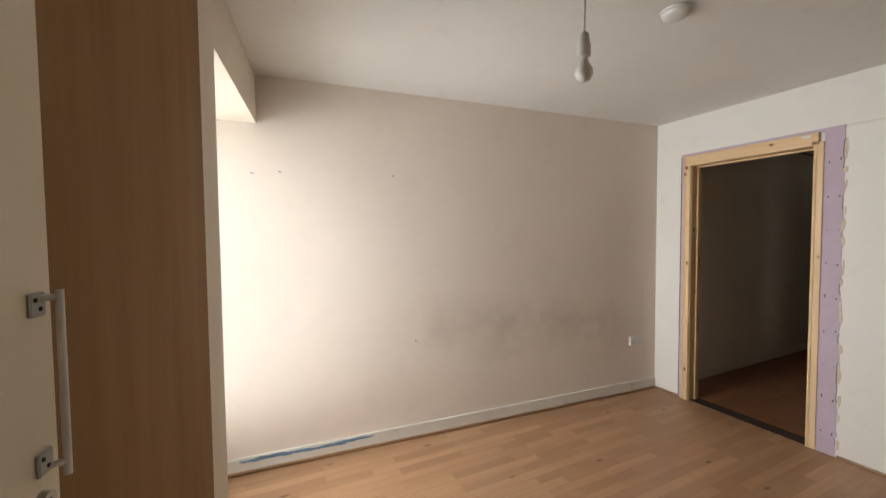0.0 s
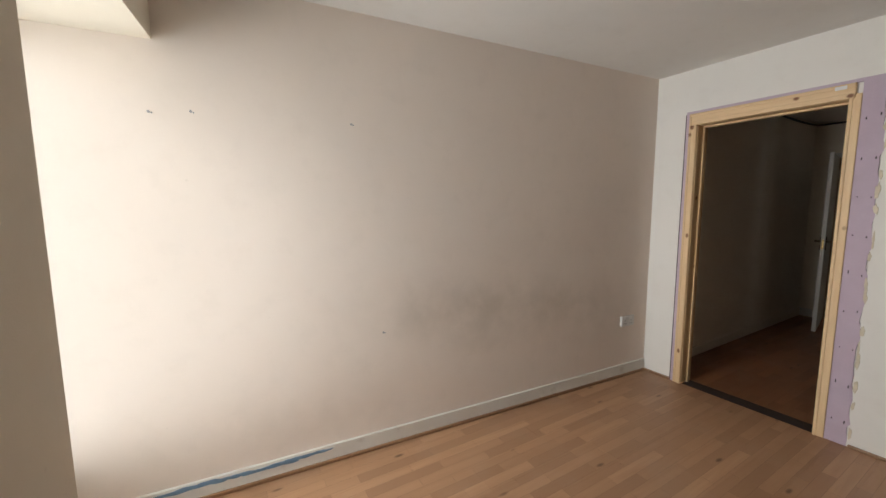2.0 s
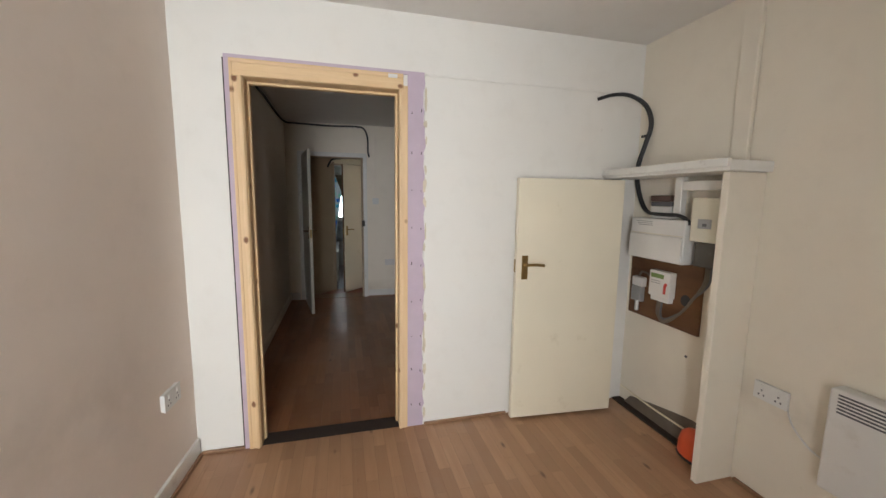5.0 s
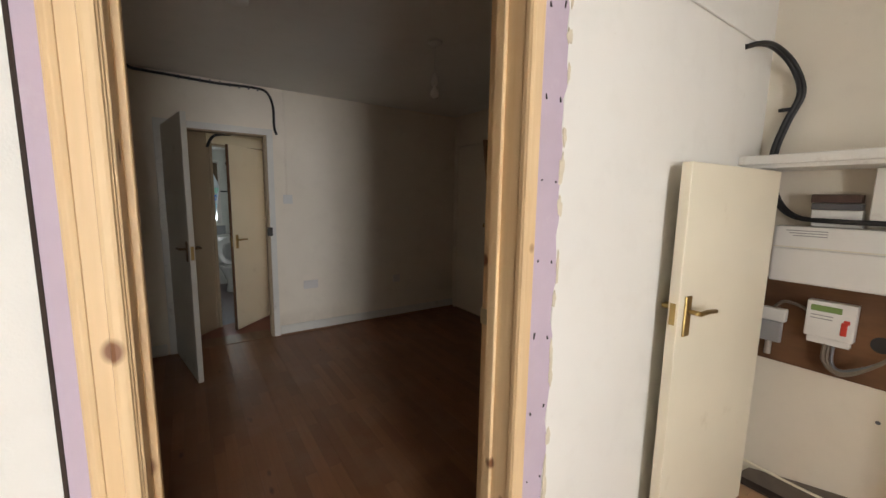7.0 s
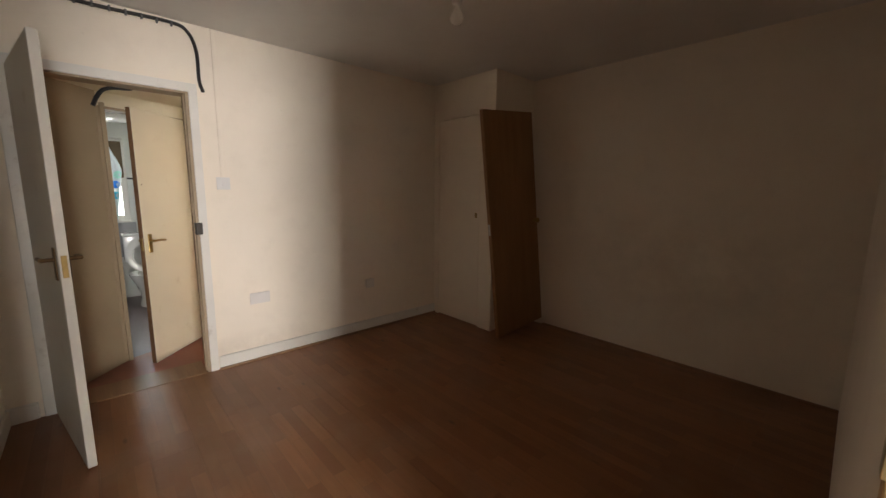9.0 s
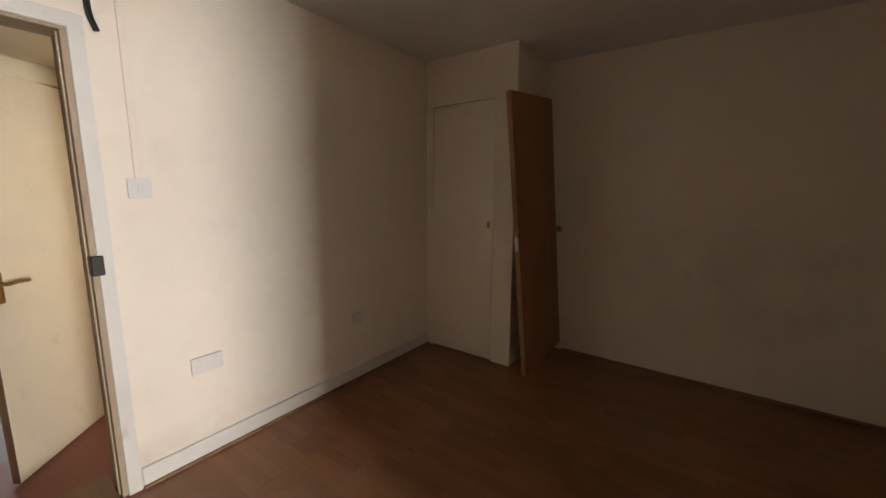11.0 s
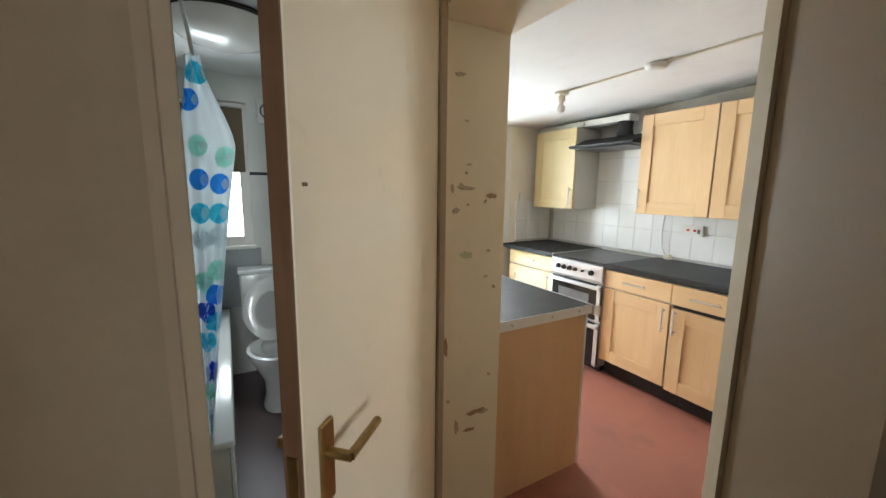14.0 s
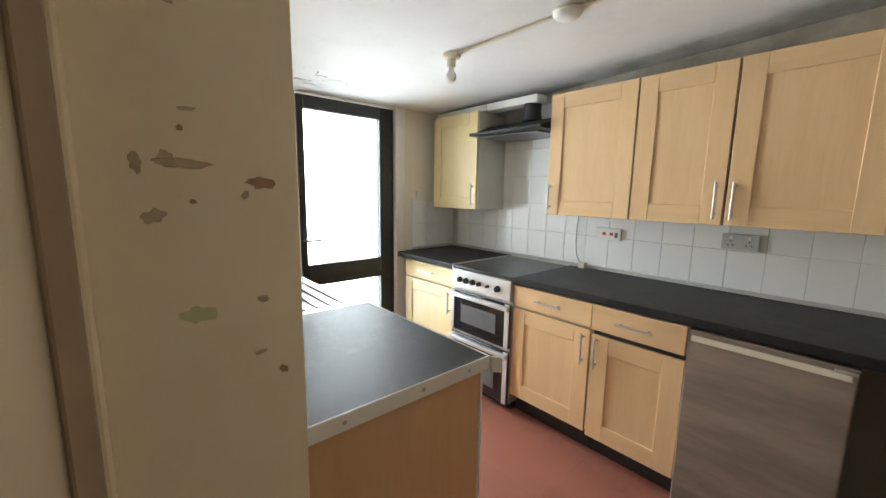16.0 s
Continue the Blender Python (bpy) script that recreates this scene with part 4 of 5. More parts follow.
single("black_cable", tube([(0.14, -0.085, 2.375), (1.0, -0.082, 2.37), (1.9, -0.085, 2.385), (2.7, -0.085, 2.37), (3.2, -0.10, 2.38), (3.275, -0.2, 2.385), (3.28, -0.36, 2.382), (3.282, -0.68, 2.375), (3.282, -1.0, 2.385), (3.282, -1.10, 2.355), (3.282, -1.145, 2.24), (3.280, -1.148, 2.06), (3.274, -1.165, 1.985)], 0.011, 8),
       M_BLACK, "dark cable pinned along the ceiling edge", "cable", smooth=True)
for k in range(9):
    y = -0.42 - 0.075 * k
    single("cable_clip", block(X2 - 0.026, X2, y - 0.006, y + 0.006, 2.362, 2.394, 0.003), M_GPLAST, "small cable clip near ceiling", "clip", group="ceiling cable clips")
single("cut_cable", tube([(3.45, -0.60, 1.84), (3.45, -0.625, 1.90), (3.45, -0.66, 1.945), (3.45, -0.72, 1.965), (3.45, -0.79, 1.972), (3.45, -0.84, 2.02), (3.45, -0.86, 2.059)], 0.012, 8), M_BLACK, "cut dark cable end hanging from lobby ceiling", "cable", smooth=True)

struct("wall_cupboard", join(block(2.478, 2.645, -3.34, -3.27, 0, H2), block(3.225, X2, -3.34, -3.27, 0, H2), block(2.645, 3.225, -3.34, -3.27, 2.052, H2), block(2.478, 2.54, -3.85, -3.34, 0, H2)), M_WALL_2, "boxed-in cupboard in the room corner")
cd = thing("cupboard_door", "white painted flush cupboard door, shut", "door", at(2.935, -3.29, 0))
part("leaf", block(2.650, 3.220, -3.306, -3.272, 0.010, 2.046, 0.003), M_WALL_2, cd)
part("keyhole", join(rod((2.690, -3.273, 1.11), (2.690, -3.262, 1.11), 0.010, seg=12), block(2.676, 2.704, -3.273, -3.270, 1.085, 1.135, 0.002)), M_BRASS, cd)
bl = thing("loose_door", "brown veneered door leaning against the cupboard", "door", None)
up, back = Vector((0.105, 0.185, 2.03)).normalized(), Vector((-0.045, -1.0, 0.0))
back = (back - up * back.dot(up)).normalized()
side = back.cross(up).normalized()
lean = Matrix((side, back, up)).transposed().to_4x4()
bl.matrix_basis = Matrix.Translation((2.315, -3.195, 0.0)) @ lean
part("leaf", block(-0.018, 0.018, 0, 0.66, 0.004, 2.03, 0.002), M_LOOSE, bl, local=True)
part("leaf_edge", block(-0.017, 0.017, -0.003, -0.0005, 0.004, 2.03, 0.001), M_LOOSE, bl, "bare brown edge", local=True)
part("latch_plate", block(-0.011, 0.011, -0.006, -0.003, 0.96, 1.06, 0.001), M_STEEL, bl, local=True)
for s in (-1, 1):
    part("knob", lathe([(0.010, 0.0), (0.010, 0.03), (0.024, 0.04), (0.026, 0.055), (0.014, 0.066)], (0, 0, 0), 14), M_BRASS, bl, smooth=True, local=True).matrix_basis = Matrix.Translation((s * 0.018, 0.60, 1.02)) @ pose(0, 0, 0, 0, 90 * s, 0)

# ---- lobby and wall end ----
rm = random.Random(21)
for y, z, w, h, mm in ((-1.607, 1.339, 0.052, 0.030, M_WOODRAW), (-1.580, 1.318, 0.016, 0.017, M_FAINT), (-1.435, 1.365, 0.022, 0.034, M_FAINT), (-1.493, 1.366, 0.085, 0.022, M_FAINT), (-1.472, 1.372, 0.030, 0.028, M_FAINT),
                       (-1.450, 1.285, 0.034, 0.032, M_FAINT), (-1.503, 1.450, 0.026, 0.010, M_FAINT), (-1.493, 1.420, 0.014, 0.010, M_WOODRAW), (-1.503, 1.307, 0.014, 0.008, M_WOODRAW), (-1.50, 1.12, 0.06, 0.04, M_GREENFILL), (-1.60, 1.13, 0.03, 0.015, M_FAINT),
                       (-1.59, 1.03, 0.025, 0.012, M_FAINT), (-1.63, 0.985, 0.02, 0.02, M_WOODRAW), (-1.415, 0.775, 0.030, 0.075, M_WOODRAW), (-1.56, 0.47, 0.10, 0.03, M_WOODRAW), (-1.60, 0.46, 0.05, 0.025, M_FAINT), (-1.47, 0.43, 0.03, 0.06, M_FAINT), (-1.53, 0.40, 0.07, 0.02, M_WOODRAW),
                       (-1.46, 1.75, 0.05, 0.02, M_FAINT), (-1.49, 1.60, 0.02, 0.010, M_FAINT), (-1.43, 0.55, 0.02, 0.02, M_FAINT), (-1.62, 0.62, 0.02, 0.02, M_FAINT)):
    c = chip(rm, w * 0.85, h * 0.85, rm.uniform(0.0008, 0.0024))
    c.transform(pose(4.545, y, z, 0, 0, -90))
    struct("paint_chip", c, mm, "chipped paint on the wall end")
single("door_jamb_strip", block(4.500, 4.545, -1.372, -1.345, ZF, 1.95, 0.004), M_WALL_L, "cream painted wooden corner strip", "trim")
single("cable_stub", join(rod((4.47, -1.30, 2.02), (4.50, -1.345, 2.03), 0.014, seg=10), rod((4.455, -1.28, 2.018), (4.47, -1.30, 2.02), 0.008, seg=8)), M_DARKMETAL, "dark cable stub at ceiling corner", "cable")

# ---- kitchen ----
YB, YF, WT = -3.9, -3.262, 0.813        # back wall, unit fronts, worktop top


def bar_handle(parent, a, b, out=(0, 1, 0)):
    """A straight steel bar on two posts, from a to b, standing off along out."""
    a, b, o = Vector(a), Vector(b), Vector(out)
    h = part("handle", rod(a + o * 0.032, b + o * 0.032, 0.006, seg=10), M_STEEL, parent, "brushed steel bar handle", smooth=True)
    for s in (0.12, 0.88):
        p = a.lerp(b, s)
        part("post", rod(p, p + o * 0.032, 0.005, seg=8), M_STEEL, h)
    return h


def shaker(parent, name, x0, x1, z0, z1, y, foil=None, frame_width=0.090):
    """A framed cabinet front facing +y: rails, stiles and a sunk panel."""
    w = frame_width
    upright, level = foil or (M_MAPLE, M_MAPLE_H)
    body = part(name, block(x0 + w - 0.004, x1 - w + 0.004, y, y + 0.010, z0 + w - 0.004, z1 - w + 0.004), upright, parent)
    for a, b in ((x0, x0 + w), (x1 - w, x1)):
        part("stile", block(a, b, y, y + 0.019, z0, z1, 0.0025), upright, body)
    for a, b in ((z0, z0 + w), (z1 - w, z1)):
        part("rail", block(x0 + w, x1 - w, y, y + 0.0186, a, b, 0.002), level, body)
    return body


def base_unit(label, x0, x1, handle_left, tilt=0.0, foil=None):
    u = thing("base_cabinet", label, "cabinet", at((x0 + x1) / 2, -3.58, ZF), "kitchen base cabinets")
    part("carcass", block(x0 + 0.001, x1 - 0.001, YB + 0.03, YF - 0.002, ZF + 0.14, WT - 0.043, 0.001), M_CARCASS, u)
    part("plinth", block(x0 + 0.001, x1 - 0.001, YF - 0.075, YF - 0.06, ZF + 0.002, ZF + 0.138), M_BLACK, u, "dark recessed plinth")
    d = part("drawer", block(x0 + 0.004, x1 - 0.004, YF + tilt, YF + tilt + 0.019, 0.634, 0.765, 0.003), foil[1] if foil else M_MAPLE_H, u)
    cx = (x0 + x1) / 2
    bar_handle(d, (cx - 0.085, YF + tilt + 0.018, 0.70), (cx + 0.085, YF + tilt + 0.018, 0.70))
    door = shaker(u, "door", x0 + 0.004, x1 - 0.004, 0.045 - tilt, 0.622 - tilt * 1.4, YF, foil)
    if tilt:
        # Black strip over the pale carcass paints the shade in the opening.
        part("gap", block(x0 + 0.006, x1 - 0.006, YF - 0.0015, YF + 0.001, 0.60, 0.634), M_BLACK, u, "black strip painting the shade under the sagging drawer")
    hx = x1 - 0.035 if handle_left else x0 + 0.035
    bar_handle(door, (hx, YF + 0.018, 0.43), (hx, YF + 0.018, 0.60))
    return u


base_unit("maple shaker base cabinet beside the cooker", 4.742, 5.258, False)
base_unit("maple shaker base cabinet with a sagging drawer", 4.302, 4.738, True, 0.012)
base_unit("yellowed maple shaker base cabinet beside the back door", 5.802, 6.405, False, foil=(M_LEMON, M_LEMON_H))

wt = struct("worktop", block(3.545, 5.258, YB + 0.002, YF + 0.032, WT - 0.040, WT, 0.010, 3), M_WORKTOP, "black laminate worktop along tiled wall")
struct("worktop", block(5.800, XE - 0.002, YB + 0.002, YF + 0.032, WT - 0.040, WT, 0.010, 3), M_WORKTOP, "black laminate worktop beside the cooker")
struct("trim", block(5.796, 5.802, YB + 0.01, YF + 0.034, WT - 0.04, WT + 0.003, 0.001), M_STEEL, "thin steel worktop edging")


def wall_unit(label, x0, x1, handle_left, foil=None):
    z0, z1, y = 1.190, 1.935, YB + 0.32
    u = thing("wall_cabinet", label, "cabinet", at((x0 + x1) / 2, YB + 0.16, z0), "kitchen wall cabinets")
    part("carcass", block(x0 + 0.001, x1 - 0.001, YB + 0.008, y - 0.002, z0, z1 - 0.003, 0.001), M_CARCASS, u)
    door = shaker(u, "door", x0 + 0.003, x1 - 0.003, z0, z1, y, foil)
    hx = x1 - 0.032 if handle_left else x0 + 0.032
    bar_handle(door, (hx, y + 0.018, z0 + 0.03), (hx, y + 0.018, z0 + 0.20))
    return u


wall_unit("yellowed maple shaker wall cabinet beside the back door", 5.910, 6.430, False, (M_LEMON, M_LEMON_H))
wall_unit("maple shaker wall cabinet beside the hood", 4.738, 5.272, True)
wall_unit("maple shaker wall cabinet above double socket", 4.308, 4.734, False)
wall_unit("maple shaker wall cabinet above the fridge", 3.800, 4.304, True)

# cooker
def ring_mesh(r0, r1, h, centre, seg=32):
    """A thin flat ring."""
    bm = bmesh.new()
    rings = [[bm.verts.new((centre[0] + rr * math.cos(a), centre[1] + rr * math.sin(a), centre[2] + z)) for a in (2 * math.pi * k / seg for k in range(seg))] for rr, z in ((r0, 0), (r0, h), (r1, h), (r1, 0))]
    for a, b in zip(rings, rings[1:]):
        for k in range(seg):
            bm.faces.new((a[k], a[(k + 1) % seg], b[(k + 1) % seg], b[k]))
    bmesh.ops.recalc_face_normals(bm, faces=bm.faces[:])
    return bm


ck = thing("cooker", "silver freestanding electric cooker with double oven", "cooker", at(5.53, -3.56, ZF))
cx0, cx1, cy = 5.262, 5.796, -3.245
part("body", block(cx0, cx1, YB + 0.02, cy, ZF + 0.05, 0.785, 0.004), M_SILVER, ck)
part("plinth", block(cx0 + 0.01, cx1 - 0.01, YB + 0.05, cy - 0.04, ZF, ZF + 0.05), M_BLACK, ck)
hob = part("hob", block(cx0 - 0.002, cx1 + 0.002, YB + 0.02, cy + 0.012, 0.786, 0.808, 0.005, 2), M_HOB, ck, "dark ceramic hob")
for hx, hy, r in ((5.39, -3.42, 0.085), (5.665, -3.42, 0.10), (5.39, -3.70, 0.10), (5.665, -3.70, 0.085)):
    part("hotplate", ring_mesh(r - 0.012, r, 0.0008, (hx, hy, 0.8078)), M_HOTPLATE, hob, smooth=True)
panel = part("control_panel", block(cx0, cx1, cy, cy + 0.022, 0.655, 0.784, 0.004), M_SILVER, ck)
for k in range(6):
    kx = cx1 - 0.085 - (0, 0.062, 0.124, 0.186, 0.262, 0.345)[k]
    rr = (0.021, 0.021, 0.021, 0.016, 0.010, 0.022)[k]
    part("knob", join(rod((kx, cy + 0.022, 0.718), (kx, cy + 0.044, 0.718), rr, rr * 0.8, 16), block(kx - 0.003, kx + 0.003, cy + 0.042, cy + 0.050, 0.718 - rr * 0.8, 0.718 + rr * 0.8, 0.001)), M_BLACK, panel, "black control knob", smooth=True)
part("printed_line", block(cx1 - 0.05, cx1 - 0.01, cy + 0.0215, cy + 0.023, 0.755, 0.763), M_PRINT, panel)
for z0, z1 in ((0.345, 0.635), (-0.035, 0.320)):
    door = part("oven_door", block(cx0 + 0.002, cx1 - 0.002, cy, cy + 0.026, z0, z1, 0.004), M_OVENGLASS, ck, "black glass oven door")
    for a, b in ((cx0 + 0.002, cx0 + 0.040), (cx1 - 0.030, cx1 - 0.002)):
        part("door_edge", block(a, b, cy + 0.001, cy + 0.028, z0 + 0.001, z1 - 0.001, 0.003), M_SILVER, door)
    part("window", block(cx0 + 0.11, cx1 - 0.10, cy + 0.0255, cy + 0.0275, z0 + 0.07, z1 - 0.09, 0.001), M_OVENWINDOW, door, "grey oven window")
    part("handle", block(cx0 + 0.002, cx1 - 0.002, cy + 0.022, cy + 0.052, z1 - 0.042, z1 - 0.012, 0.008, 2), M_SILVER, door, "full-width silver handle", smooth=True)
# fridge
fr = thing("fridge", "under-counter fridge covered in grey wood vinyl", "fridge", at(4.05, -3.58, ZF))
part("body", block(3.804, 4.296, YB + 0.06, YF - 0.02, ZF + 0.02, 0.745, 0.006), M_CARCASS, fr)
fd = part("door", block(3.800, 4.298, YF - 0.016, YF + 0.026, ZF + 0.025, 0.748, 0.006, 2), M_FRIDGE, fr, "grey wood-effect door")
part("handle_strip", block(3.812, 4.290, YF + 0.014, YF + 0.034, 0.712, 0.738, 0.006, 2), M_CPLAST, fd, "yellowed grip strip")
part("cap", block(3.798, 4.30, YF - 0.016, YF + 0.028, 0.7485, 0.760, 0.002), M_FRIDGE, fd)
part("hinge_cap", block(3.800, 3.86, YF + 0.0, YF + 0.036, 0.736, 0.748, 0.003), M_STEEL, fd)
part("edge_strip", block(4.2985, 4.3005, YF - 0.012, YF + 0.026, ZF + 0.03, 0.745), M_WPLAST, fd)
for dx in (3.83, 4.27):
    part("foot", rod((dx, YF - 0.06, ZF), (dx, YF - 0.06, ZF + 0.022), 0.018, seg=12), M_BLACK, fr)
# Added black sheet: paints the deep shade between fridge and wall.
struct("wall_panel", block(3.541, 3.56, YB, -2.95, ZF, WT - 0.042), M_BLACK, "black sheet painting the shade beside the fridge")

# hood and duct
hd = thing("cooker_hood", "slim black cooker hood with white ducting", "cooker hood", at(5.60, -3.7, 1.73))
ho = prism([(-3.475, 1.735), (-3.475, 1.756), (-3.56, 1.775), (-3.68, 1.825), (-3.895, 1.84), (-3.895, 1.730)], 0, 1)
ho.transform(Matrix(((0, 0, 0.632, 5.278), (1, 0, 0, 0), (0, 1, 0, 0), (0, 0, 0, 1))))
bmesh.ops.recalc_face_normals(ho, faces=ho.faces[:])
part("body", ho, M_BLACK, hd)
part("front_strip", block(5.28, 5.908, -3.475, -3.467, 1.737, 1.755, 0.002), M_BLACK, hd)
part("grease_filter", block(5.34, 5.86, -3.86, -3.53, 1.722, 1.731, 0.001), M_GPLAST, hd)
part("spigot", lathe([(0.07, 0.0), (0.06, 0.04), (0.058, 0.075), (0.062, 0.115)], (5.53, -3.72, 1.83), 20), M_BLACK, hd, smooth=True)
part("duct", block(5.45, 5.92, -3.78, -3.66, 1.942, 1.998, 0.012, 3), M_WPLAST, hd, "flat white plastic duct")
part("duct", block(5.922, 6.515, -3.78, -3.66, 1.946, 1.998, 0.012, 3), M_WPLAST, hd, "flat white plastic duct")

# peninsula by the partition and sink drainer
pn = thing("peninsula", "beech-panelled counter with a black laminate top", "counter", at(4.95, -1.98, ZF))
part("top", block(4.606, 5.385, -2.292, -1.674, 0.760, 0.800, 0.002), M_WORKTOP, pn, "worn black laminate top")
lip = part("edging", join(block(4.600, 4.6055, -2.298, -1.674, 0.757, 0.8025, 0.001), block(4.600, 5.385, -2.298, -2.2925, 0.757, 0.8015, 0.001)), M_WPLAST, pn, "white plastic edging strip")
for y in (-1.78, -2.02, -2.20):
    part("edging_screw", rod((4.5985, y, 0.780), (4.601, y, 0.780), 0.006, seg=10), M_MGREY, lip)
bent = block(4.585, 4.6005, -2.325, -2.290, 0.752, 0.8035, 0.001)
for v in bent.verts:
    v.co.z -= 0.25 * (-2.290 - v.co.y)
    v.co.x -= 0.3 * (-2.290 - v.co.y)
part("loose_corner", bent, M_STEEL, lip, "bent metal corner of the edging")
part("end_panel", block(4.622, 4.640, -2.272, -1.674, ZF + 0.004, 0.757, 0.001), M_ENDPANEL, pn, "plain beech end panel")
part("corner_strip", block(4.619, 4.643, -2.286, -2.273, ZF + 0.004, 0.757, 0.002), M_WPLAST, pn)
part("front_panel", block(4.643, 5.38, -2.270, -2.252, ZF + 0.1, 0.757, 0.001), M_ENDPANEL, pn)
part("chip", block(4.985, 4.996, -2.10, -2.088, 0.7995, 0.8008), M_BLACK, pn)
sk = thing("sink_unit", "stainless steel sink and ribbed drainer on unit", "sink", at(5.95, -1.98, ZF))
part("cabinet", block(5.39, 6.50, -2.24, -1.674, ZF + 0.004, 0.765, 0.002), M_MAPLE, sk)
dr = part("drainer", block(5.388, 6.505, -2.262, -1.674, 0.768, 0.795, 0.006, 2), M_STEEL, sk, "stainless steel drainer")
for k in range(8):
    y = -2.20 + 0.062 * k
    part("rib", tube([(5.45, y, 0.794), (5.7, y, 0.798), (5.95, y, 0.794)], 0.008, 6, 3), M_STEEL, dr, smooth=True)

# back door
kd = struct("door_4", join(block(6.535, 6.60, -3.215, -3.085, ZF + 0.01, 1.975, 0.004), block(6.535, 6.60, -2.470, -2.42, ZF + 0.01, 1.975, 0.004), block(6.535, 6.60, -3.085, -2.470, 1.882, 1.975, 0.004),
                            block(6.535, 6.60, -3.085, -2.470, 0.610, 0.772, 0.004), block(6.535, 6.60, -3.085, -2.470, ZF + 0.01, 0.16, 0.004)), M_BLACKFRAME, "black painted glazed back door")
part("glazing_bar", block(6.525, 6.535, -3.085, -2.470, 0.62, 0.66, 0.003), M_BLACKFRAME, kd)
for z0, z1 in ((0.772, 1.882), (0.16, 0.610)):
    p = part("pane", block(6.562, 6.568, -3.085, -2.470, z0, z1), M_GLASS, kd, "clear glass pane")
    p.visible_shadow = False
part("door_handle", join(rod((6.535, -2.455, 0.96), (6.48, -2.455, 0.96), 0.009, seg=10), rod((6.485, -2.455, 0.96), (6.485, -2.55, 0.96), 0.009, seg=10)), M_STEEL, kd)
struct("door_frame_4", join(block(6.50, 6.60, -3.305, -3.216, ZF, 2.03, 0.004)), M_WHITE, "white painted door post")
socket("light_switch", "white light switch beside the back door", pose(XE, -3.475, 1.285, 0, 0, -90), 0.086, 0.086, 1, switches=False)

ow = thing("cooker_switch", "white cooker switch with red rockers on tiles", "switch", at(4.99, YB, 1.065))
part("face_plate", block(4.906, 5.070, YB + 0.008, YB + 0.030, 1.024, 1.106, 0.004, 2), M_WPLAST, ow)
for kx in (4.965, 5.015):
    part("rocker", block(kx - 0.011, kx + 0.011, YB + 0.029, YB + 0.034, 1.058, 1.076, 0.002), M_RED, ow, "red rocker")
part("pin_hole", block(4.925, 4.945, YB + 0.0295, YB + 0.031, 1.045, 1.078), M_GPLAST, ow)
socket("double_socket", "grey double socket on white tiles", pose(4.287, YB + 0.008, 1.09, 0, 0, 180), 0.158, 0.082, 2, grey=True)
pl = thing("plug_lead", "white plug lead hanging onto the worktop", "cable", at(5.14, -3.85, WT))
part("lead", tube([(5.205, -3.875, 1.19), (5.215, -3.872, 1.10), (5.215, -3.87, 1.00), (5.20, -3.865, 0.90), (5.16, -3.855, 0.845), (5.145, -3.85, 0.838)], 0.0035, 6), M_MGREY, pl)
part("plug", block(5.118, 5.166, -3.872, -3.83, WT + 0.001, WT + 0.042, 0.008, 2), M_CPLAST, pl)

# ceiling fittings


def kz(x, y):
    return 2.115 - 0.043 * (x - 3.36) + 0.012 * (-1.6 - y)


lx, ly = 5.41, -2.83
kl = thing("batten_lampholder", "white batten lampholder with a bare bulb", "light", at(lx, ly, kz(lx, ly) - 0.1))
part("base", lathe([(0.048, 0.0), (0.048, -0.018), (0.032, -0.026)], (lx, ly, kz(lx, ly) + 0.001), 24), M_CPLAST, kl, smooth=True)
part("holder", lathe([(0.024, -0.02), (0.024, -0.06), (0.020, -0.066)], (lx, ly, kz(lx, ly)), 16), M_CPLAST, kl, smooth=True)
part("bulb", lathe([(0.014, -0.064), (0.014, -0.082), (0.026, -0.10), (0.028, -0.118), (0.020, -0.136), (0.005, -0.143)], (lx, ly, kz(lx, ly)), 18), M_BULB, kl, smooth=True)
dx, dy = 4.765, -2.885
detector("smoke_alarm", "white smoke alarm with a burn mark", dx, dy, kz(dx, dy))
ct = chip(random.Random(5), 0.11, 0.09, 0.002)
ct.transform(pose(dx - 0.055, dy + 0.02, kz(dx - 0.05, dy), -90, 0, 20))
struct("ceiling_mark", ct, M_WOODRAW, "brown mark on the ceiling beside the alarm")
tk = block(3.55, 5.37, -0.010, 0.010, -0.012, 0.0, 0.002)
for v in tk.verts:
    f = (v.co.x - 3.55) / 1.82
    y = -3.00 + (ly + 3.00) * f + v.co.y
    v.co = Vector((v.co.x, y, kz(v.co.x, y) + v.co.z))
single("ceiling_trunking", tk, M_CPLAST, "thin white cable trunking across the ceiling", "trunking")
rp = random.Random(12)
for k in range(9):
    px, py = 6.30 + rp.uniform(-0.18, 0.16), -2.42 + rp.uniform(-0.20, 0.22)
    c = chip(rp, rp.uniform(0.06, 0.20), rp.uniform(0.04, 0.12), 0.004)
    c.transform(pose(px, py, kz(px, py), -90 + rp.uniform(-2, 2), 0, rp.uniform(0, 180)))
    struct("flaking_paint", c, M_DAMP if k % 3 else M_WOODRAW, "flaking damp plaster on the ceiling")

# ---- bathroom ----
bw = struct("window_2", join(block(6.62, 6.70, -0.90, -0.835, 0.92, 1.96, 0.004), block(6.62, 6.70, -0.165, -0.10, 0.92, 1.96, 0.004), block(6.62, 6.70, -0.835, -0.165, 0.92, 0.99, 0.004), block(6.62, 6.70, -0.835, -0.165, 1.90, 1.96, 0.004), block(6.63, 6.69, -0.53, -0.48, 0.99, 1.90, 0.003)), M_WHITE, "white framed bathroom window")
pb = part("pane", block(6.655, 6.661, -0.835, -0.165, 0.99, 1.90), M_GLASS, bw)
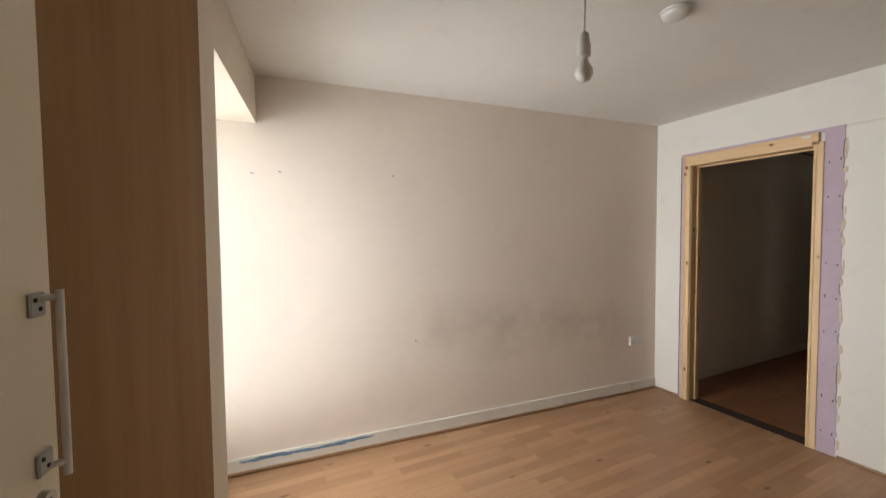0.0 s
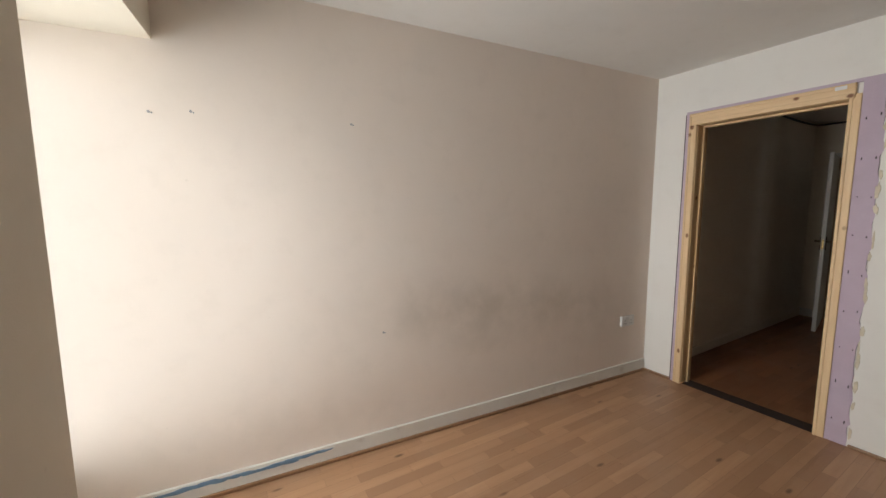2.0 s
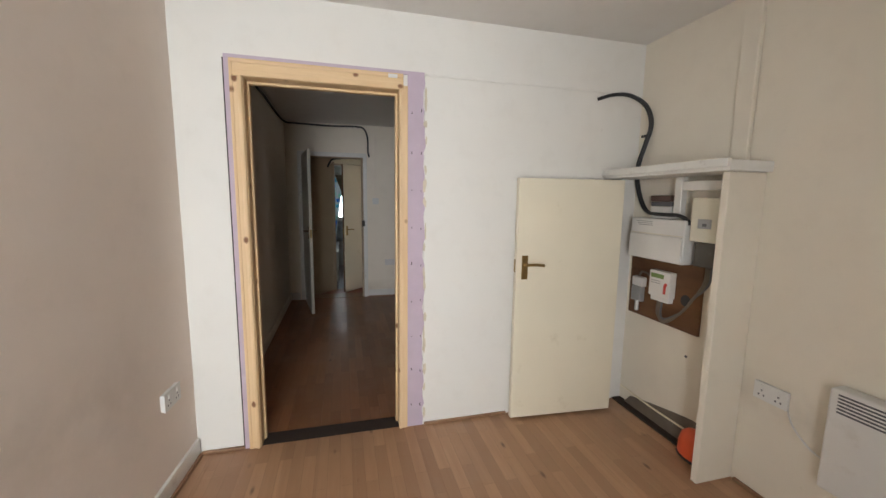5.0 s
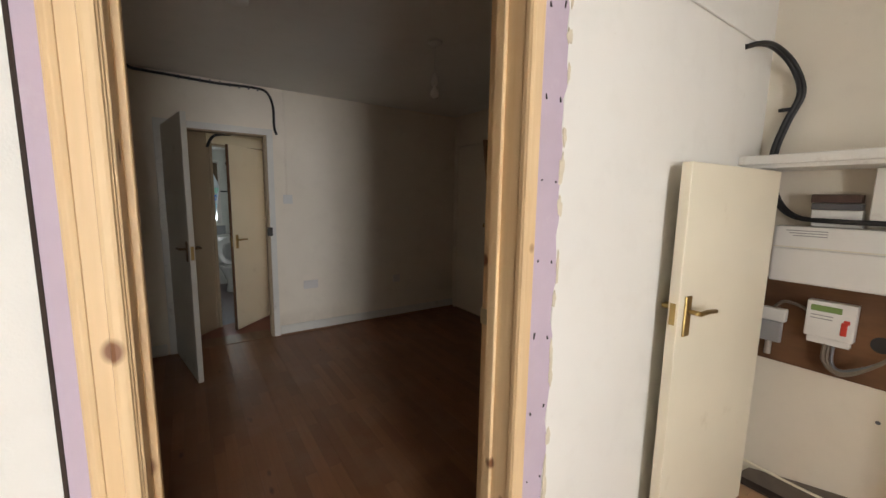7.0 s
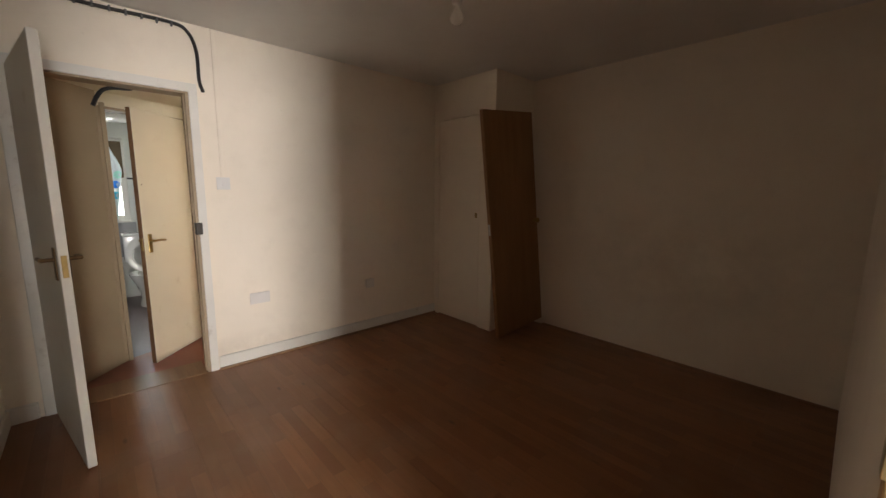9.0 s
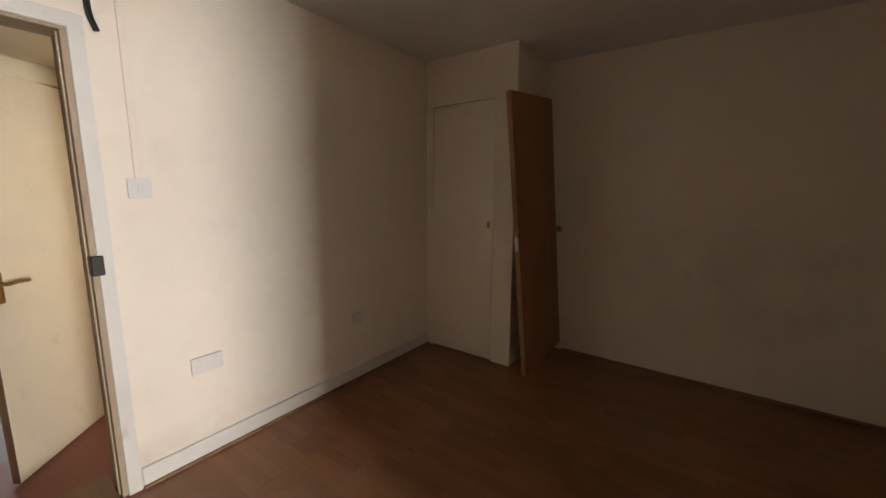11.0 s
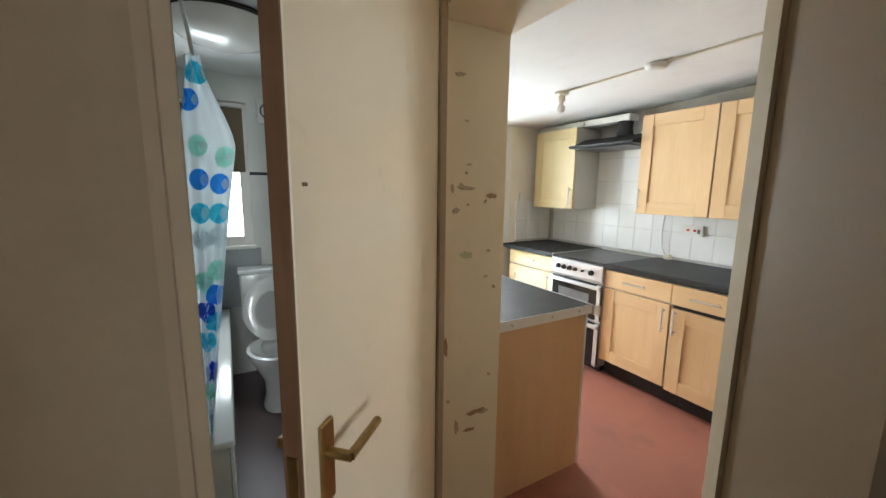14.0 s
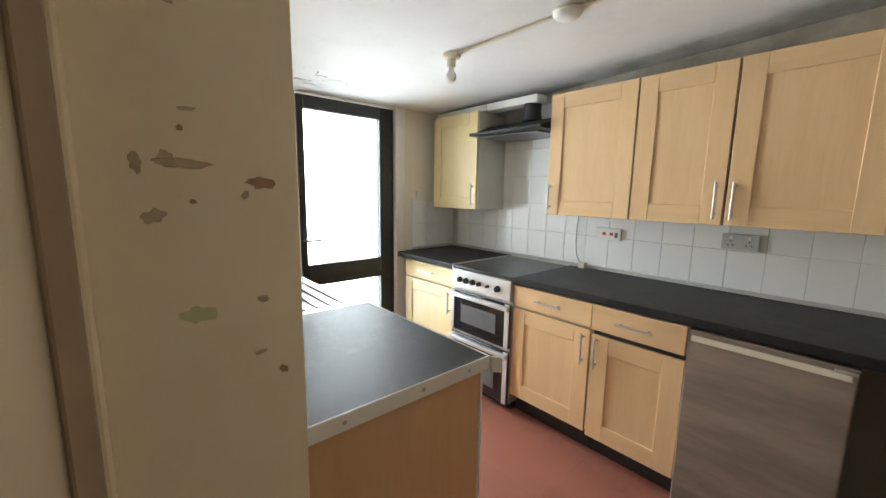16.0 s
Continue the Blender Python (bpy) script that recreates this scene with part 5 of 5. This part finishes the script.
pb.visible_shadow = False
part("window_sill", block(6.555, 6.62, -0.91, -0.09, 0.90, 0.925, 0.004), M_WHITE, bw)
rb = thing("roller_blind", "brown roller blind drawn half down", "blind", at(6.615, -0.5, 1.93))
part("cloth", block(6.608, 6.612, -0.875, -0.135, 1.480, 1.935), M_BLIND, rb)
part("tube", rod((6.595, -0.885, 1.935), (6.595, -0.125, 1.935), 0.018, seg=14), M_WPLAST, rb)
part("hem_bar", block(6.604, 6.616, -0.875, -0.135, 1.468, 1.482, 0.003), M_BLIND, rb)
fn = thing("extractor_fan", "white square extractor fan on wall", "fan", at(6.58, -1.045, 1.91))
part("housing", block(6.555, 6.599, -1.118, -0.970, 1.826, 1.992, 0.006, 2), M_WPLAST, fn)
ring = lathe([(0.056, 0.0), (0.056, 0.006), (0.044, 0.006), (0.044, 0.0)], (0, 0, 0), 24)
ring.transform(pose(6.556, -1.044, 1.909, 0, -90, 0))
part("grille", ring, M_GPLAST, fn, "dark round grille")
for k in range(4):
    hub = block(-0.042, 0.042, -0.004, 0.004, 0.004, 0.008)
    hub.transform(pose(6.556, -1.044, 1.909, 0, -90, 0) @ pose(0, 0, 0, 0, 0, 45 * k))
    part("grille_bar", hub, M_WPLAST, fn)
struct("trim", block(6.594, 6.600, -1.345, -0.90, 1.448, 1.470), M_BLACK, "dark border tile line")
struct("wall_panel", block(6.590, 6.600, -0.945, -0.10, 0.45, 0.90, 0.002), M_GREYPANEL, "grey tiles below the window")

bt = thing("bathtub", "white bath with a plain side panel", "bath", at(5.6, -0.33, ZF))
part("rim", join(block(4.83, 6.585, -0.705, -0.635, 0.425, 0.452, 0.010, 3), block(4.83, 6.585, -0.055, 0.015, 0.425, 0.452, 0.010, 3), block(4.83, 4.91, -0.64, -0.05, 0.425, 0.452, 0.010, 3), block(6.48, 6.585, -0.64, -0.05, 0.425, 0.452, 0.010, 3)), M_ENAMEL, bt, smooth=True)
inner = block(4.90, 6.49, -0.645, -0.045, 0.03, 0.43)
top = max(inner.faces, key=lambda f: f.calc_center_median().z)
bmesh.ops.inset_region(inner, faces=[top], thickness=0.02)
bmesh.ops.translate(inner, verts=top.verts[:], vec=(0, 0, -0.37))
for v in top.verts:
    v.co.x, v.co.y = 5.695 + (v.co.x - 5.695) * 0.86, -0.345 + (v.co.y + 0.345) * 0.72
part("tub", inner, M_ENAMEL, bt)
part("side_panel", block(4.84, 6.58, -0.700, -0.685, ZF + 0.002, 0.424, 0.003), M_ENAMEL, bt)
part("end_panel", block(4.835, 4.850, -0.684, 0.012, ZF + 0.002, 0.424, 0.003), M_ENAMEL, bt)
mx = thing("shower_mixer", "chrome bath mixer with hose and handset", "tap", at(6.52, -0.30, 0.452))
part("body", join(rod((6.52, -0.40, 0.53), (6.52, -0.20, 0.53), 0.02, seg=12), rod((6.52, -0.38, 0.452), (6.52, -0.38, 0.53), 0.016, seg=10), rod((6.52, -0.22, 0.452), (6.52, -0.22, 0.53), 0.016, seg=10)), M_STEEL, mx, smooth=True)
part("spout", tube([(6.51, -0.30, 0.54), (6.45, -0.30, 0.57), (6.40, -0.30, 0.53)], 0.012, 8), M_STEEL, mx, smooth=True)
part("knob", rod((6.52, -0.40, 0.60), (6.52, -0.40, 0.66), 0.022, seg=12), M_STEEL, mx)
part("hose", tube([(6.50, -0.27, 0.55), (6.36, -0.22, 0.42), (6.22, -0.16, 0.20), (6.10, -0.20, 0.075), (6.0, -0.26, 0.065)], 0.008, 8), M_STEEL, mx, smooth=True)
part("handset", join(rod((6.0, -0.26, 0.07), (5.90, -0.31, 0.08), 0.014, seg=10), rod((5.88, -0.32, 0.06), (5.875, -0.322, 0.095), 0.045, seg=18)), M_STEEL, mx, smooth=True)
sr = thing("shower_rail", "white riser rail with sliding bracket", "shower rail", at(6.56, -0.135, 1.2))
part("rail", rod((6.555, -0.128, 1.16), (6.555, -0.122, 1.96), 0.013, seg=12), M_WPLAST, sr)
for z in (1.24, 1.50, 1.94):
    part("bracket", block(6.54, 6.60, -0.155, -0.095, z - 0.02, z + 0.02, 0.006), M_WPLAST, sr)

wc = thing("toilet", "white ceramic toilet with its seat raised", "toilet", at(6.12, -0.965, ZF))
part("pan", lathe([(0.10, 0.0), (0.105, 0.02), (0.085, 0.10), (0.09, 0.20), (0.14, 0.30), (0.178, 0.38), (0.185, 0.41), (0.165, 0.415), (0.135, 0.39), (0.06, 0.30)], (5.99, -0.965, ZF + 0.001), 28, (1.22, 0.98)), M_ENAMEL, wc, smooth=True)
part("back", block(6.08, 6.40, -1.06, -0.87, ZF + 0.15, ZF + 0.40, 0.03, 3), M_ENAMEL, wc, smooth=True)
seat = lathe([(0.185, 0.0), (0.19, 0.012), (0.17, 0.018), (0.03, 0.018)], (0, 0, 0), 30, (1.15, 0.98))
seat.transform(pose(6.215, -0.965, 0.515, 0, -82, 0))
part("lid", seat, M_ENAMEL, wc, "raised white lid and seat", smooth=True)
rim = lathe([(0.178, 0.0), (0.182, 0.010), (0.165, 0.014), (0.118, 0.012), (0.112, 0.0)], (0, 0, 0), 30, (1.15, 0.98))
rim.transform(pose(6.190, -0.965, 0.510, 0, -80, 0))
part("seat", rim, M_ENAMEL, wc, smooth=True)
for y in (-1.03, -0.90):
    part("hinge", rod((6.19, y, 0.325), (6.19, y, 0.365), 0.010, seg=8), M_DARKMETAL, wc)
part("cistern", block(6.40, 6.588, -1.15, -0.78, 0.40, 0.74, 0.02, 3), M_ENAMEL, wc, smooth=True)
part("cistern_lid", block(6.39, 6.589, -1.16, -0.77, 0.741, 0.765, 0.008, 2), M_ENAMEL, wc)
part("flush_pipe", rod((6.47, -0.965, 0.28), (6.47, -0.965, 0.40), 0.02, seg=12), M_WPLAST, wc)

bc = thing("ceiling_light", "large opal dome light with a dark rim", "light", at(5.62, -0.78, HB))
part("dome", lathe([(0.24, -0.012), (0.235, -0.05), (0.20, -0.085), (0.12, -0.112), (0.03, -0.12)], (5.62, -0.78, HB), 36), M_BULB, bc, smooth=True)
part("rim", lathe([(0.252, -0.002), (0.256, -0.012), (0.242, -0.020)], (5.62, -0.78, HB), 36), M_DARKMETAL, bc, "dark metal rim")

# shower curtain, gathered, with printed dots
cur = thing("shower_curtain", "translucent shower curtain printed with coloured dots", "curtain", at(4.9, -0.66, 0.36))


FLAP = 0.36


def fold(u, v):
    """A place on the curtain: u across 0..1, v down 0..1; pinched at the top, spread at the shoulder, tapering down."""
    z = 1.78 - 1.40 * v
    s = min(1.0, v / 0.21)
    s = s * s * (3 - 2 * s)
    low = max(0.0, v - 0.21) / 0.79
    left = -0.650 + 0.034 * s - 0.012 * low
    right = -0.692 - 0.084 * s + 0.150 * low ** 0.9
    if u < FLAP:
        k = u / FLAP
        far = Vector((4.90 + 0.15 * s, left + 0.012 * s + 0.075 * low, z))
        return far.lerp(Vector((4.905 - 0.022 * math.sin(k * 6.3) * (0.3 + v), left, z)), k)
    u = (u - FLAP) / (1 - FLAP)
    x = 4.90 + 0.022 * math.sin(u * 12.5 + 0.6 * v) * (0.35 + 0.65 * v) + 0.035 * abs(u - 0.5)
    return Vector((x, left + u * (right - left), z))


cb = bmesh.new()
NU, NV = 36, 40
grid = [[cb.verts.new(fold(i / NU, j / NV)) for i in range(NU + 1)] for j in range(NV + 1)]
for j in range(NV):
    for i in range(NU):
        cb.faces.new((grid[j][i], grid[j][i + 1], grid[j + 1][i + 1], grid[j + 1][i]))
cloth = part("cloth", cb, M_CURTAIN, cur, smooth=True)
DOTS = ((0.5, 1.725, 1), (0.15, 1.64, 0), (0.30, 1.494, 2), (0.80, 1.461, 2), (0.30, 1.384, 0), (0.73, 1.370, 0), (0.30, 1.271, 1), (0.74, 1.269, 1), (0.30, 1.18, 4), (0.74, 1.187, 4),
        (0.76, 1.069, 2), (0.32, 1.032, 2), (0.72, 0.983, 0), (0.34, 0.924, 3), (0.74, 0.886, 1), (0.34, 0.813, 1), (0.7, 0.70, 3), (0.35, 0.62, 2), (0.6, 0.50, 1),
        (-0.28, 1.26, 2), (-0.28, 1.14, 1), (-0.28, 0.96, 0), (-0.30, 0.865, 2), (-0.30, 0.78, 1), (-0.28, 0.62, 3), (-0.26, 0.52, 1))
for k, (u, z, c) in enumerate(DOTS):
    v, u = (1.78 - z) / 1.40, FLAP + u * (1 - FLAP)
    db = bmesh.new()
    near = 1.0 if u > FLAP else 0.0
    spread = max(0.05, (fold(FLAP + 0.001, v) - fold(near, v)).length) / abs(near - FLAP)
    centre = db.verts.new(fold(u, v) + Vector((-0.003, 0, 0)))
    ring = []
    for a in range(18):
        s = 2 * math.pi * a / 18
        ring.append(db.verts.new(fold(min(1, max(0, u + 0.029 * math.cos(s) / spread)), v + 0.036 * math.sin(s) / 1.40) + Vector((-0.003, 0, 0))))
    for a in range(18):
        db.faces.new((centre, ring[a], ring[(a + 1) % 18]))
    part("printed_dot", db, M_DOTS[c], cloth)
part("rail_hook", tube([(4.905, -0.672, 1.775), (4.90, -0.662, 1.86), (4.905, -0.650, 1.95), (4.92, -0.62, HB)], 0.006, 6), M_STEEL, cur, smooth=True)

# ---- pieces: planks, wall tiles, floor boards ----


def plank_mesh(x0, x1, y0, y1, z, e=0.0005):
    bm = bmesh.new()
    low = [bm.verts.new(p) for p in ((x0, y0, z - 0.007), (x1, y0, z - 0.007), (x1, y1, z - 0.007), (x0, y1, z - 0.007))]
    mid = [bm.verts.new((v.co.x, v.co.y, z - 0.0008)) for v in low]
    top = [bm.verts.new(p) for p in ((x0 + e, y0 + e, z), (x1 - e, y0 + e, z), (x1 - e, y1 - e, z), (x0 + e, y1 - e, z))]
    for a, b in ((low, mid), (mid, top)):
        for k in range(4):
            bm.faces.new((a[k], a[(k + 1) % 4], b[(k + 1) % 4], b[k]))
    bm.faces.new(top)
    return bm


def lay(parent, x0, x1, y0, y1, width, length, z, material, seed, name, joint=0.0005):
    rl = random.Random(seed)
    y, row = y1, 0
    while y > y0 + 0.002:
        yb = max(y0, y - width)
        x = x0 - (row * 0.41 % 1.0) * length
        while x < x1 - 0.002:
            a, b = max(x, x0), min(x + length, x1)
            if b - a > 0.01:
                part(name, plank_mesh(a, b, yb, y, z, joint), material, parent, local=True)
            x += length
        y, row = yb, row + 1


lay(floor_front, -4.3, 0.0, -2.74, 0.2999, 0.1899, 1.285, 0.0, M_LAM, 1, "plank")
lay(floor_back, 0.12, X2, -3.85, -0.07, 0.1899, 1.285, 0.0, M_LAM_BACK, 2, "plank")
lay(floor_kitchen, 3.54, XE, -3.9, -1.36, 0.48, 0.66, ZF, M_REDFLOOR, 3, "floor_tile", 0.003)

backing = struct("tile_backing", join(block(3.545, XE, YB, YB + 0.004, WT, 1.98), block(XE - 0.004, XE, YB, -3.397, WT, 1.246)), M_GROUT, "grey grout behind white wall tiles")
TW, TH = 0.163, 0.206
tile = mesh_of("tile", block(-TW / 2 + 0.0009, TW / 2 - 0.0009, 0.0, 0.006, -TH / 2 + 0.0009, TH / 2 - 0.0009, 0.0018), M_TILE)
zrows = [1.04 + TH * (k + 0.5) for k in range(-1, 4)]
for zc in zrows:
    xc = 4.83 - TW / 2 - 7 * TW
    while xc < XE - TW / 2:
        ob = new("tile", tile)
        ob.location = (xc, YB + 0.003, zc)
        ob.parent = backing
        xc += TW
for zc in zrows[:2]:
    for k in range(3):
        ob = new("tile", tile)
        ob.location = (XE - 0.003, YB + 0.015 + TW * (k + 0.5), zc)
        ob.rotation_euler = (0, 0, radians(90))
        ob.parent = backing
